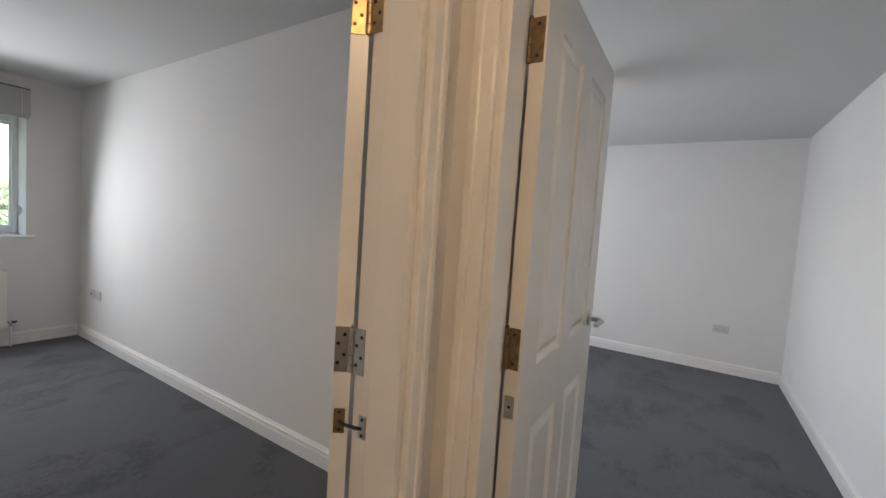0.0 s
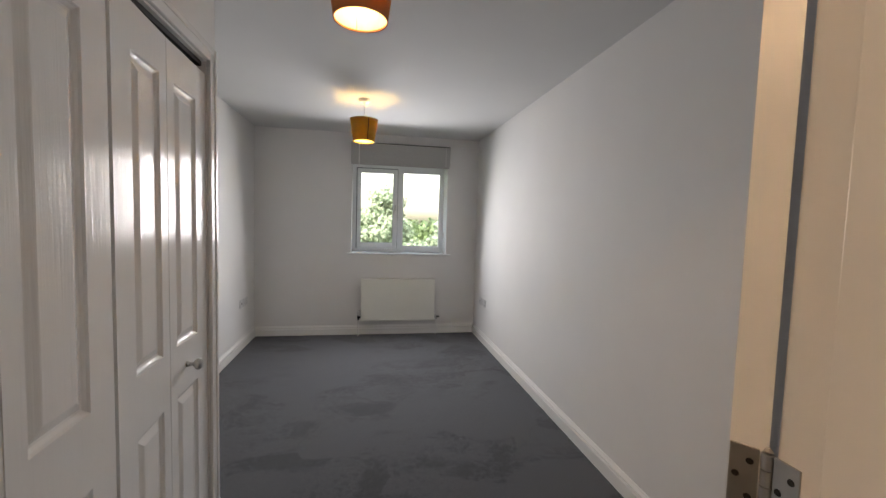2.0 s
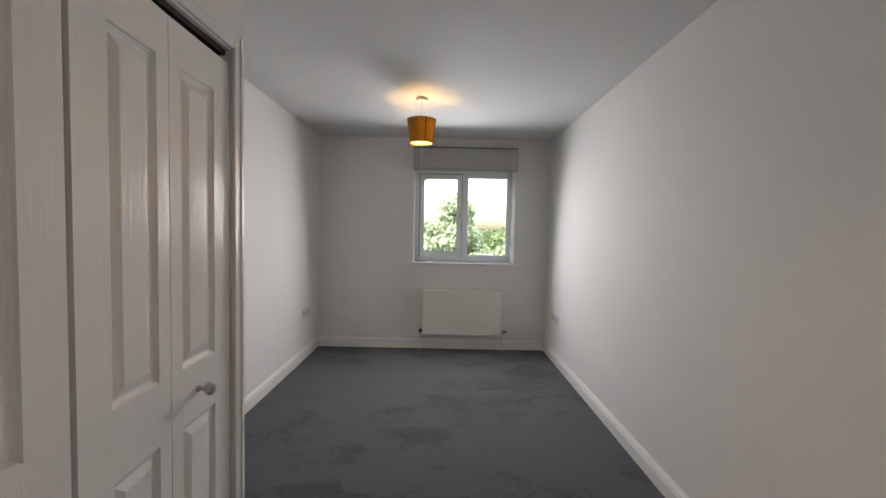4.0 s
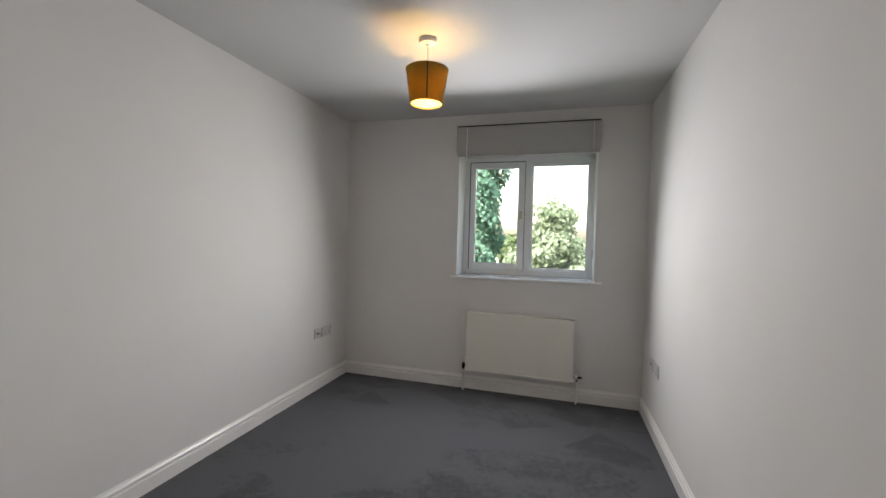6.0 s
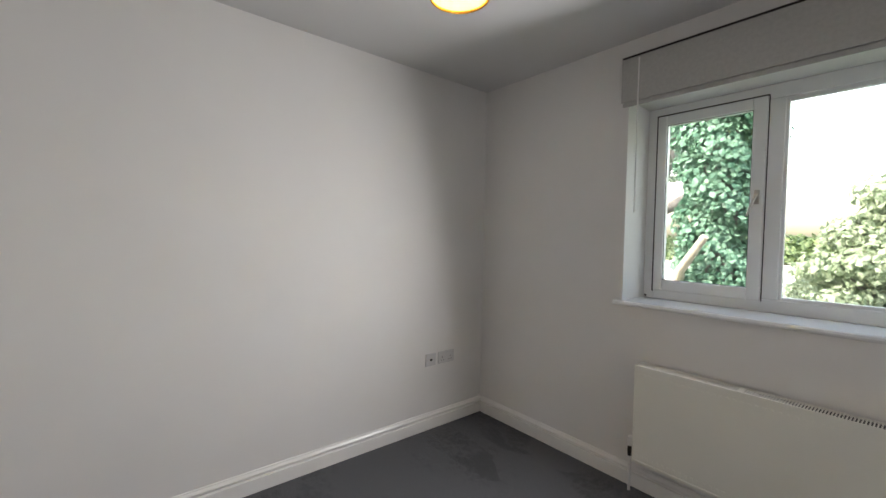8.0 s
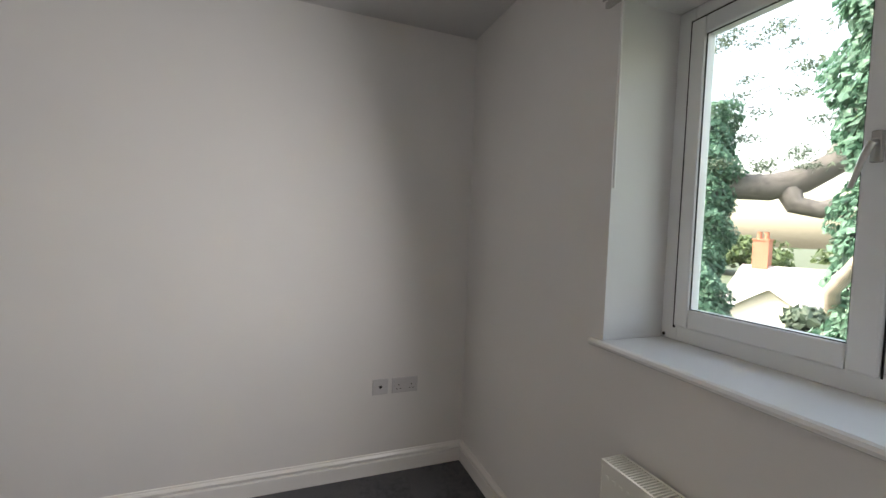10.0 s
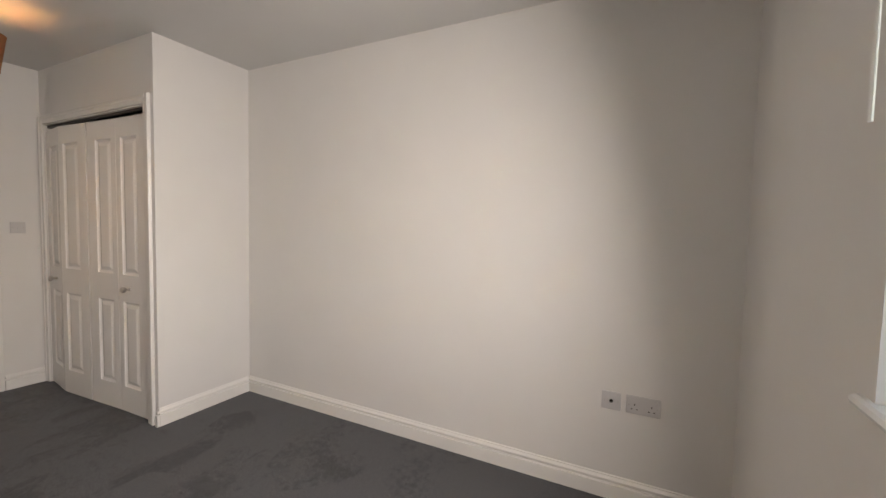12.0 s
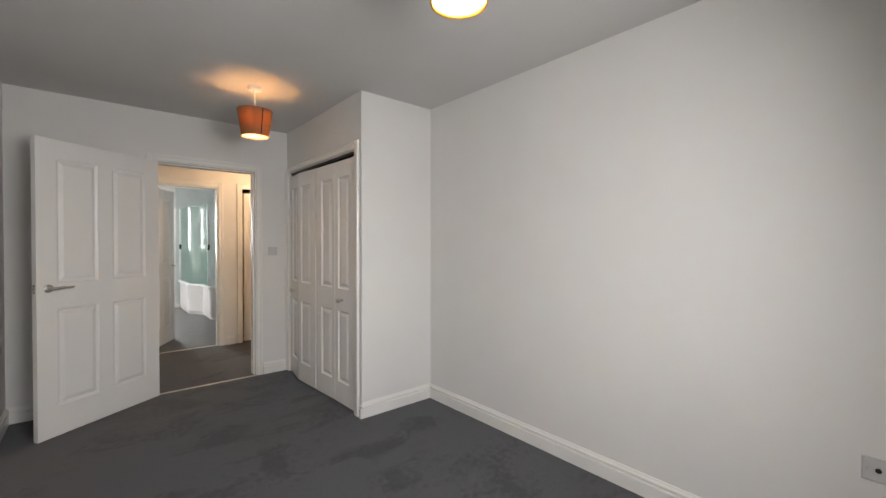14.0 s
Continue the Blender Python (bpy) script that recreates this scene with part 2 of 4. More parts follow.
def sweep(bm, profile, start, end, out):
    """A moulding: profile rows of (off the wall, height) carried from start to end; out points off the wall."""
    a, b, o = Vector(start), Vector(end), Vector(out)
    r0 = [bm.verts.new(a + o * d + Vector((0, 0, h))) for d, h in profile]
    r1 = [bm.verts.new(b + o * d + Vector((0, 0, h))) for d, h in profile]
    n = len(profile)
    for i in range(n):
        bm.faces.new((r0[i], r0[(i + 1) % n], r1[(i + 1) % n], r1[i]))
    bm.faces.new(r0[::-1]), bm.faces.new(r1)
    return bm


def part(name, bm, mat, parent=None, label="", smooth=False):
    if isinstance(bm, bmesh.types.BMesh):
        bmesh.ops.recalc_face_normals(bm, faces=bm.faces)
        mesh = bpy.data.meshes.new(name)
        bm.to_mesh(mesh)
        bm.free()
    else:
        mesh = bm
    if not mesh.materials:
        mesh.materials.append(mat)
    if smooth:
        mesh.polygons.foreach_set("use_smooth", [True] * len(mesh.polygons))
        mesh.set_sharp_from_angle(angle=radians(40))
    ob = new(name, mesh)
    ob.parent = parent
    if label:
        tagged(ob, label)
    return ob


def thing(name, m, label, category, group="", kind=""):
    ob = new(name)
    ob.empty_display_size = 0.1
    ob.matrix_world = m
    return tagged(ob, label, category, group, kind)


def structure(name, bm, mat, label, category):
    return tagged(part(name, bm, mat), label, category, kind="structure")


# ---- the shell ----
H = 2.43
# bedroom
structure("wall_north", boxes((-0.12, 4.63, 0, 1.098, 5.05, H), (2.262, 4.63, 0, 2.77, 5.05, H), (1.098, 4.63, 0, 2.262, 5.05, 0.98), (1.098, 4.63, 2.102, 2.262, 5.05, H)),
          WALL, "white painted wall with a window opening", "wall")
structure("wall_west", boxes((-0.12, -0.12, 0, 0, 4.63, H)), WALL, "plain white painted bedroom wall", "wall")
structure("wall_east", boxes((2.65, 0, 0, 2.77, 4.63, H)), WALL, "plain white painted bedroom wall", "wall")
structure("wall_south", boxes((0, -0.12, 0, 0.935, 0, H), (1.801, -0.12, 0, 2.77, 0, H), (0.935, -0.12, 2.03, 1.801, 0, H)),
          WALL, "white painted wall with the bedroom doorway", "wall")
structure("wall_wardrobe_end", boxes((0, 1.475, 0, 0.655, 1.545, H)), WALL, "white boxed-in end wall of the built-in wardrobe", "wall")
structure("wall_wardrobe_front", boxes((0.585, 0, 2.035, 0.655, 1.475, H), (0.585, 0, 0, 0.655, 0.05, 2.035)), WALL, "white wall above the wardrobe doors", "wall")
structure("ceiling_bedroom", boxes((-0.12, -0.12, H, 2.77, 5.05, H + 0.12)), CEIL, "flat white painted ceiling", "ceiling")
structure("floor", boxes((-0.12, -0.12, -0.15, 2.77, 5.05, 0), (-1.42, -1.60, -0.15, 2.02, -0.12, 0), (2.02, -1.555, -0.15, 6.43, -0.12, 0), (2.77, -0.12, -0.15, 6.43, 2.02, 0)), CARPET, "dark grey cut pile carpet with brushed strokes", "carpet")
# hall
structure("wall_hall_south", boxes((-1.42, -1.64, 0, -0.13, -1.52, H), (0.73, -1.64, 0, 0.96, -1.52, H), (1.785, -1.64, 0, 2.02, -1.52, H),
                                   (-0.13, -1.64, 2.03, 0.73, -1.52, H), (0.96, -1.64, 2.03, 1.785, -1.52, H)), WALL, "white hall wall with bathroom and cupboard doorways", "wall")
structure("wall_hall_east", boxes((1.9, -0.195, 0, 2.02, -0.12, H), (1.9, -1.52, 0, 2.02, -1.03, H), (1.9, -1.03, 2.03, 2.02, -0.195, H)),
          WALL, "white hall wall with a bedroom doorway", "wall")
structure("wall_hall_west", boxes((-1.42, -1.52, 0, -1.3, -0.12, H)), WALL, "plain white hall wall", "wall")
structure("wall_hall_north", boxes((-1.42, -0.12, 0, -0.12, 0, H)), WALL, "plain white hall wall", "wall")
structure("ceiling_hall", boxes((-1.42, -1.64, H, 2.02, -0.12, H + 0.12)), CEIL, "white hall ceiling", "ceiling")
# second bedroom
structure("wall_second_east", boxes((6.31, -1.435, 0, 6.43, 2.02, H)), WALL, "plain white wall of the second bedroom", "wall")
structure("wall_second_south", boxes((2.02, -1.555, 0, 6.43, -1.435, H)), WALL, "plain white wall of the second bedroom", "wall")
structure("wall_second_north", boxes((2.77, 1.9, 0, 3.7, 2.02, H), (5.1, 1.9, 0, 6.31, 2.02, H), (3.7, 1.9, 0, 5.1, 2.02, 0.95), (3.7, 1.9, 2.08, 5.1, 2.02, H)),
          WALL, "white wall with a window opening", "wall")
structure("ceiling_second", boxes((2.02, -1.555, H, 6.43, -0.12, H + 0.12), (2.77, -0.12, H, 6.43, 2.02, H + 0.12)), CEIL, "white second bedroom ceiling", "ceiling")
# bathroom and cupboard
structure("floor_bathroom", boxes((0.0, -5.62, -0.15, 2.5, -1.60, 0.001)), VINYL, "dark grey wood-look vinyl floor", "floor")
structure("wall_bathroom_west", boxes((-0.12, -5.62, 0, 0, -1.64, H)), TILE, "pale grey-green tiled bathroom wall", "wall")
structure("wall_bathroom_east", boxes((2.4, -5.62, 0, 2.52, -1.64, H)), WALL, "white bathroom wall", "wall")
structure("wall_bathroom_north", boxes((2.02, -1.64, 0, 2.4, -1.52, H)), WALL, "white bathroom wall", "wall")
structure("wall_bathroom_south", boxes((0, -5.62, 0, 1.5, -5.5, H), (2.3, -5.62, 0, 2.4, -5.5, H), (1.5, -5.62, 0, 2.3, -5.5, 1.15), (1.5, -5.62, 2.05, 2.3, -5.5, H)),
          WALL, "white bathroom wall with a small window", "wall")
structure("ceiling_bathroom", boxes((-0.12, -5.62, H, 2.52, -1.64, H + 0.12)), CEIL, "white bathroom ceiling", "ceiling")
structure("wall_bathroom_tiles", boxes((0.0, -5.5, 0, 0.95, -5.488, H)), TILE, "pale grey-green tiling behind the bath", "tiling")
# cupboard inside, coloured dark for the shade behind its door
structure("wall_cupboard", boxes((-0.2, -2.2, 0, 0.0, -1.64, H), (0.72, -2.2, 0, 0.8, -1.64, H), (0.0, -2.2, 0, 0.72, -2.12, H)), VOID, "inside of the hall cupboard, its shade put into the colour", "wall")

# skirting boards
SKIRT = [(0, 0), (0.018, 0), (0.018, 0.07), (0.0165, 0.0725), (0.004, 0.074), (0.002, 0.087), (0.0155, 0.0885), (0.0155, 0.094), (0.011, 0.1), (0.0065, 0.106), (0.005, 0.112), (0, 0.114)]


def skirting(name, runs):
    bm = bmesh.new()
    for a, b, o in runs:
        sweep(bm, SKIRT, (*a, 0.0), (*b, 0.0), (*o, 0))
    structure(name, bm, GLOSS, "white gloss ogee skirting board", "skirting board")


skirting("baseboard_west", [((0, 1.545), (0, 4.63), (1, 0))])
skirting("baseboard_north", [((0.016, 4.63), (2.634, 4.63), (0, -1))])
skirting("baseboard_east", [((2.65, 0.0), (2.65, 4.63), (-1, 0))])
skirting("baseboard_south", [((0.67, 0.0), (0.898, 0.0), (0, 1)), ((1.836, 0.0), (2.634, 0.0), (0, 1))])
skirting("baseboard_wardrobe", [((0.016, 1.545), (0.655, 1.545), (0, 1)), ((0.655, 1.561), (0.655, 1.538), (1, 0))])
skirting("baseboard_hall", [((0.8, -1.52), (0.892, -1.52), (0, 1)), ((-1.3, -0.12), (0.898, -0.12), (0, -1)), ((1.9, -1.1), (1.9, -1.504), (-1, 0))])
skirting("baseboard_second_room", [((6.31, -1.419), (6.31, 1.884), (-1, 0)), ((2.02, -1.435), (6.294, -1.435), (0, 1)), ((2.77, 1.9), (6.294, 1.9), (0, -1)), ((2.77, -0.1), (2.77, 1.884), (1, 0))])
skirting("baseboard_bathroom", [((0.75, -5.5), (2.4, -5.5), (0, 1)), ((2.4, -5.484), (2.4, -1.64), (-1, 0))])


# ---- door linings and architraves ----
def lining(name, m, width, height, depth, swing):
    """A door lining in local x across, y through the wall (0 to -depth); swing side carries the leaf, stop behind it."""
    t = 0.03
    root = thing(name, m, "white gloss door lining with moulded architrave", "door frame", kind="structure")
    part("jamb", boxes((-t, -depth, 0, 0, 0, height + t)), GLOSS, root)
    part("jamb", boxes((width, -depth, 0, width + t, 0, height + t)), GLOSS, root)
    part("head", boxes((0, -depth, height, width, 0, height + t)), GLOSS, root)
    s0, s1 = (-depth, -0.042) if swing > 0 else (-depth + 0.042, 0)
    part("door_stop", boxes((0, s0, 0, 0.012, s1, height), (width - 0.012, s0, 0, width, s1, height), (0.012, s0, height - 0.012, width - 0.012, s1, height), bevel=0.002), GLOSS, root)
    for y, o in ((0.0, 1), (-depth, -1)):
        a = 0.066
        for x0, x1 in ((-a + 0.004, 0.004 - 0.012), (width - 0.004 + 0.012, width + a - 0.004)):
            bm = bmesh.new()
            lo, hi = sorted((y, y + o * 0.018))
            box(bm, x0, lo, 0, x1, hi, height + a, bevel=0.004)
            mid = (x0 + x1) / 2
            lo, hi = sorted((y + o * 0.014, y + o * 0.023))
            edge = x0 + 0.002 if x0 < 0 else x1 - 0.024
            box(bm, edge, lo, 0, edge + 0.022, hi, height + a - 0.002, bevel=0.004)
            part("architrave", bm, GLOSS, root)
        bm = bmesh.new()
        lo, hi = sorted((y, y + o * 0.018))
        box(bm, -0.0085, lo, height + 0.008, width + 0.0085, hi, height + a, bevel=0.004)
        lo, hi = sorted((y + o * 0.014, y + o * 0.023))
        box(bm, -0.03, lo, height + a - 0.026, width + 0.03, hi, height + a - 0.0025, bevel=0.004)
        part("architrave", bm, GLOSS, root)
    return root


lining("door_frame", pose(0.965, 0, 0), 0.806, 2.0, 0.12, 1)
lining("door_frame", pose(2.02, -0.225, 0, 0, 0, -90), 0.775, 2.0, 0.12, 1)
lining("door_frame", pose(1.755, -1.64, 0, 0, 0, 180), 0.765, 2.0, 0.12, 1)


# ---- panelled door leaves ----
def panel_slab(w, h, t, panels):
    """A moulded door leaf: local x from the hinge edge, y from -t to 0, with raised panels on both faces."""
    bm = bmesh.new()
    xs = sorted({0, w, *[v for p in panels for v in p[:2]]})
    zs = sorted({0, h, *[v for p in panels for v in p[2:]]})
    for y, inward in ((-t, 1), (0.0, -1)):
        def quad(*co):
            bm.faces.new([bm.verts.new((x, y + inward * d, z)) for x, z, d in co])
        for x0, x1 in zip(xs, xs[1:]):
            for z0, z1 in zip(zs, zs[1:]):
                if not any(a <= (x0 + x1) / 2 <= b and c <= (z0 + z1) / 2 <= d for a, b, c, d in panels):
                    quad((x0, z0, 0), (x1, z0, 0), (x1, z1, 0), (x0, z1, 0))
        rings = [(0, 0), (0.004, 0.006), (0.013, 0.011), (0.019, 0.0115), (0.04, 0.003), (0.044, 0.002)]
        for a, b, c, d in panels:
            for (i0, d0), (i1, d1) in zip(rings, rings[1:]):
                o = [(a + i0, c + i0, d0), (b - i0, c + i0, d0), (b - i0, d - i0, d0), (a + i0, d - i0, d0)]
                n = [(a + i1, c + i1, d1), (b - i1, c + i1, d1), (b - i1, d - i1, d1), (a + i1, d - i1, d1)]
                for k in range(4):
                    quad(o[k], o[(k + 1) % 4], n[(k + 1) % 4], n[k])
            i, e = rings[-1]
            quad((a + i, c + i, e), (b - i, c + i, e), (b - i, d - i, e), (a + i, d - i, e))
    for c in (((0, -t, 0), (0, 0, 0), (0, 0, h), (0, -t, h)), ((w, -t, 0), (w, 0, 0), (w, 0, h), (w, -t, h)),
              ((0, -t, 0), (w, -t, 0), (w, 0, 0), (0, 0, 0)), ((0, -t, h), (w, -t, h), (w, 0, h), (0, 0, h))):
        bm.faces.new([bm.verts.new(v) for v in c])
    bmesh.ops.remove_doubles(bm, verts=bm.verts, dist=0.0004)
    return bm


def hinge(parent, x, y, z, mat, height=0.1, spread=90):
    """A butt hinge: knuckle on z, one plate on the leaf's edge, one on the jamb."""
    bm = bmesh.new()
    for k in range(5):
        lathe(bm, [(0.0055, 0.0), (0.0065, 0.001), (0.0065, height / 5 - 0.002), (0.0055, height / 5 - 0.001)], 12, pose(x, y, z - height / 2 + k * height / 5))
    lathe(bm, [(0.0035, 0), (0.005, 0.002), (0.002, 0.006)], 10, pose(x, y, z + height / 2))
    return part("hinge", bm, mat, parent, smooth=True)


def plate(parent, name, m, mat, w=0.029, h=0.1, rows=((0.25, 0.2), (0.7, 0.38), (0.25, 0.62), (0.7, 0.82))):
    """A screwed plate in local x, z, facing -y."""
    ob = part(name, box(bmesh.new(), 0, -0.0025, -h / 2, w, 0.0, h / 2, bevel=0.0008), mat, parent)
    ob.matrix_local = m
    for u, v in rows:
        s = part("screw", lathe(bmesh.new(), [(0.0042, 0), (0.0036, 0.0012), (0.0008, 0.0006)], 10, pose(0, 0, 0, 90)), DARK, ob, smooth=True)
        s.matrix_local = pose(u * w, -0.0024, (v - 0.5) * h)
    return ob


def lever(parent, x, z, y, out, towards):
    """A lever handle on a round rose; out is the side, towards the way of the lever along x."""
    rose = part("handle_rose", lathe(bmesh.new(), [(0.0265, 0), (0.0265, 0.006), (0.022, 0.01), (0.012, 0.0105)], 28, pose(0, 0, 0, -90 * out)), STEEL, parent, smooth=True)
    rose.matrix_local = pose(x, y, z)
    pts = [(0, 0, 0), (0, out * 0.03, 0), (towards * 0.008, out * 0.045, 0), (towards * 0.025, out * 0.052, 0.001), (towards * 0.06, out * 0.052, 0.004), (towards * 0.095, out * 0.05, -0.001), (towards * 0.122, out * 0.047, 0.003)]
    bar = part("lever", tube(bmesh.new(), pts, [0.009, 0.009, 0.0095, 0.0095, 0.009, 0.008, 0.006], 12), STEEL, rose, smooth=True)
    return rose


FOUR = lambda w, h: [(0.115, w / 2 - 0.05, 0.2, 0.85), (w / 2 + 0.05, w - 0.115, 0.2, 0.85), (0.115, w / 2 - 0.05, 1.02, h - 0.125), (w / 2 + 0.05, w - 0.115, 1.02, h - 0.125)]


def door(name, m, w, h, label, handed, mat=DOOR_PLAIN, grip=1.0):
    """A hinged leaf standing open. Local origin at the pin; handed 1: leaf along +x with its swing face at y 0."""
    root = thing(name, m, label, "door", kind="structure")
    t = 0.038
    body = panel_slab(w, h, t, FOUR(w, h))
    if handed < 0:
        bmesh.ops.transform(body, matrix=Matrix.Translation((0, t, 0)), verts=body.verts)
    off = 0.004
    bmesh.ops.translate(body, vec=(off, 0, 0.008), verts=body.verts)
    part("leaf", body, mat, root)
    y0, y1 = (-t, 0.0) if handed > 0 else (0.0, t)
    lever(root, w - 0.06, grip, y0, -1, -1)
    lever(root, w - 0.06, grip, y1, 1, -1)
    latch = plate(root, "latch_plate", pose(w + off, (y0 + y1) / 2 + 0.011, grip, 0, 0, 90) @ pose(-0.022, 0, 0), STEEL, w=0.022, h=0.06, rows=((0.5, 0.12), (0.5, 0.88)))
    part("latch_bolt", box(bmesh.new(), 0.006, -0.011, -0.009, 0.016, -0.002, 0.009, bevel=0.002), STEEL, latch)
    return root


bed_door = door("door_1", pose(1.77, 0.02, 0, 0, 0, 36.0), 0.855, 1.981, "white four-panel bedroom door standing wide open", -1)
for z, mat in ((1.80, BRASS), (1.09, STEEL), (0.24, STEEL)):
    hinge(bed_door, 0.0, 0.0, z, mat)
    plate(bed_door, "hinge_plate", pose(0.0035, 0.037, z, 0, 0, -90), mat)
    pl = plate(bed_door, "hinge_plate", pose(0, 0, 0), mat)
    pl.matrix_local = bed_door.matrix_world.inverted() @ pose(1.7708, 0.012, z, 0, 0, -90)
closer = plate(bed_door, "door_closer", pose(0.0035, 0.032, 0.93, 0, 0, -90), BRONZE, w=0.024, h=0.055, rows=((0.5, 0.15), (0.5, 0.85)))
cl = plate(bed_door, "closer_anchor", pose(0, 0, 0), STEEL, w=0.02, h=0.05, rows=((0.5, 0.15), (0.5, 0.85)))
cl.matrix_local = bed_door.matrix_world.inverted() @ pose(1.7708, -0.012, 0.93, 0, 0, -90)
inv = bed_door.matrix_world.inverted()
part("closer_chain", tube(bmesh.new(), [(0.004, 0.02, 0.93), (-0.004, 0.012, 0.926), inv @ Vector((1.768, -0.006, 0.924)), inv @ Vector((1.77, -0.022, 0.928))], 0.004, 8), DARK, bed_door, smooth=True)

second_door = door("door_2", pose(2.028, -0.228, 0, 0, 0, 0), 0.775, 1.981, "white four-panel door standing open into the second bedroom", 1, GLOSS, 1.05)
for z in (1.80, 1.09, 0.24):
    hinge(second_door, 0.0, 0.0, z, BRONZE)
    plate(second_door, "hinge_plate", pose(0.0035, -0.004, z, 0, 0, -90), BRONZE, rows=((0.5, 0.15), (0.5, 0.85)))
plate(second_door, "door_closer", pose(0.0035, -0.006, 0.95, 0, 0, -90), STEEL, w=0.024, h=0.055, rows=((0.5, 0.5),))

bath_door = door("door_3", pose(1.752, -1.648, 0, 0, 0, 180 + 62), 0.757, 1.981, "white four-panel bathroom door standing half open", 1)
for z in (1.80, 0.24):
    hinge(bath_door, 0.0, 0.0, z, STEEL)

# bedroom door keep and carpet bars
keep = thing("strike_plate", pose(0.9655, -0.034, 1.0, 0, 0, 90), "small steel strike plate in the door frame", "strike plate")
part("plate", box(bmesh.new(), 0, -0.002, -0.035, 0.024, 0, 0.035, bevel=0.0006), STEEL, keep)
for name, x0, x1, y in (("threshold_bar", 0.966, 1.77, -0.012), ("threshold_bar", 0.991, 1.754, -1.585)):
    bm = bmesh.new()
    sweep(bm, [(0, 0.0005), (0.03, 0.0005), (0.026, 0.004), (0.015, 0.0065), (0.004, 0.004)], (x0, y, 0), (x1, y, 0), (0, 1, 0))
    tagged(part(name, bm, BAR), "thin metal carpet bar across the doorway", "threshold bar", kind="structure")

# ---- built-in wardrobe ----
wardrobe_frame = thing("door_frame", pose(0.655, 0, 0), "white gloss frame round the wardrobe opening", "door frame", kind="structure")
part("jamb", boxes((-0.07, 0.05, 0, 0, 0.075, 2.03)), GLOSS, wardrobe_frame)
part("jamb", boxes((-0.07, 1.45, 0, 0, 1.475, 2.03)), GLOSS, wardrobe_frame)
part("head", boxes((-0.07, 0.075, 2.01, 0, 1.45, 2.03)), GLOSS, wardrobe_frame)
for y0, y1 in ((0.012, 0.07), (1.455, 1.515)):
    bm = boxes((0, y0, 0, 0.016, y1, 2.075), bevel=0.004)
    e = y0 + 0.002 if y0 < 1 else y1 - 0.024
    box(bm, 0.012, e, 0, 0.021, e + 0.022, 2.073, bevel=0.004)
    part("architrave", bm, GLOSS, wardrobe_frame)
bm = boxes((0, 0.0705, 2.016, 0.016, 1.4545, 2.075), bevel=0.004)
box(bm, 0.012, 0.05, 2.05, 0.021, 1.48, 2.0725, bevel=0.004)
part("architrave", bm, GLOSS, wardrobe_frame)
part("track", boxes((-0.045, 0.08, 1.99, -0.015, 1.445, 2.008)), DARK, wardrobe_frame, "dark metal bifold track")


def bifold(y_start, joint, lead, label):
    """Two leaves from a pivot at the jamb (y_start): joint and lead are the (proud, y) of the fold and of the leading edge."""
    sign = 1 if lead[1] > y_start else -1
    root = thing("wardrobe_door", pose(0.652, y_start, 0.012), label, "wardrobe door", "bifold wardrobe doors")
    h = 1.948
    ends = [(0, 0), (joint[0], joint[1] - y_start), (lead[0], lead[1] - y_start)]
    for k, ((ax, ay), (bx, by)) in enumerate(zip(ends, ends[1:])):
        w = math.hypot(bx - ax, by - ay)
        lo, hi = (0.098, 0.055) if k == 0 else (0.052, 0.101)
        leaf = part("leaf", panel_slab(w - 0.003, h, 0.034, [(lo, w - hi, 0.17, 0.745), (lo, w - hi, 0.925, h - 0.125)]), DOORS, root)
        turn = math.degrees(math.atan2(by - ay, bx - ax))
        leaf.matrix_local = pose(ax, ay, 0, 0, 0, turn) @ pose(0, 0.034 if sign > 0 else 0, 0)
        side, out = (-0.034, -1) if sign > 0 else (0.0, 1)
        if k == 0:
            prof = [(0.0105, 0), (0.0105, 0.005), (0.007, 0.009), (0.007, 0.02), (0.014, 0.027), (0.0205, 0.034), (0.0212, 0.043), (0.0165, 0.049), (0.0005, 0.051)]
            kn = part("knob", lathe(bmesh.new(), prof, 24, pose(0, 0, 0, -90 * out)), STEEL, leaf, "brushed steel round knob", smooth=True)
            kn.matrix_local = pose(w * 0.6, side, 0.836)
    return root


bifold(1.444, (0.008, 1.11), (0.03, 0.782), "white grained bifold wardrobe door, not quite closed")
bifold(0.082, (0.05, 0.43), (0.03, 0.772), "white grained bifold wardrobe door, folded slightly out")

# hall cupboard
cup_frame = thing("door_frame", pose(0, -1.52, 0), "white gloss frame of the hall cupboard", "door frame", kind="structure")
part("jamb", boxes((0.7, -0.12, 0, 0.73, 0, 2.03)), GLOSS, cup_frame)
part("jamb", boxes((-0.13, -0.12, 0, -0.1, 0, 2.03)), GLOSS, cup_frame)
part("architrave", boxes((0.708, 0, 0, 0.768, 0.018, 2.07), bevel=0.004), GLOSS, cup_frame)
part("architrave", boxes((-0.168, 0, 0, -0.108, 0.018, 2.07), bevel=0.004), GLOSS, cup_frame)
part("architrave", boxes((-0.108, 0, 2.01, 0.708, 0.018, 2.07), bevel=0.004), GLOSS, cup_frame)
cup = thing("cupboard_door", pose(-0.098, -1.545, 0.01), "white cupboard door with a dark gap along its edge", "door")
part("leaf", panel_slab(0.775, 1.95, 0.035, FOUR(0.775, 1.95)), DOOR_PLAIN, cup)

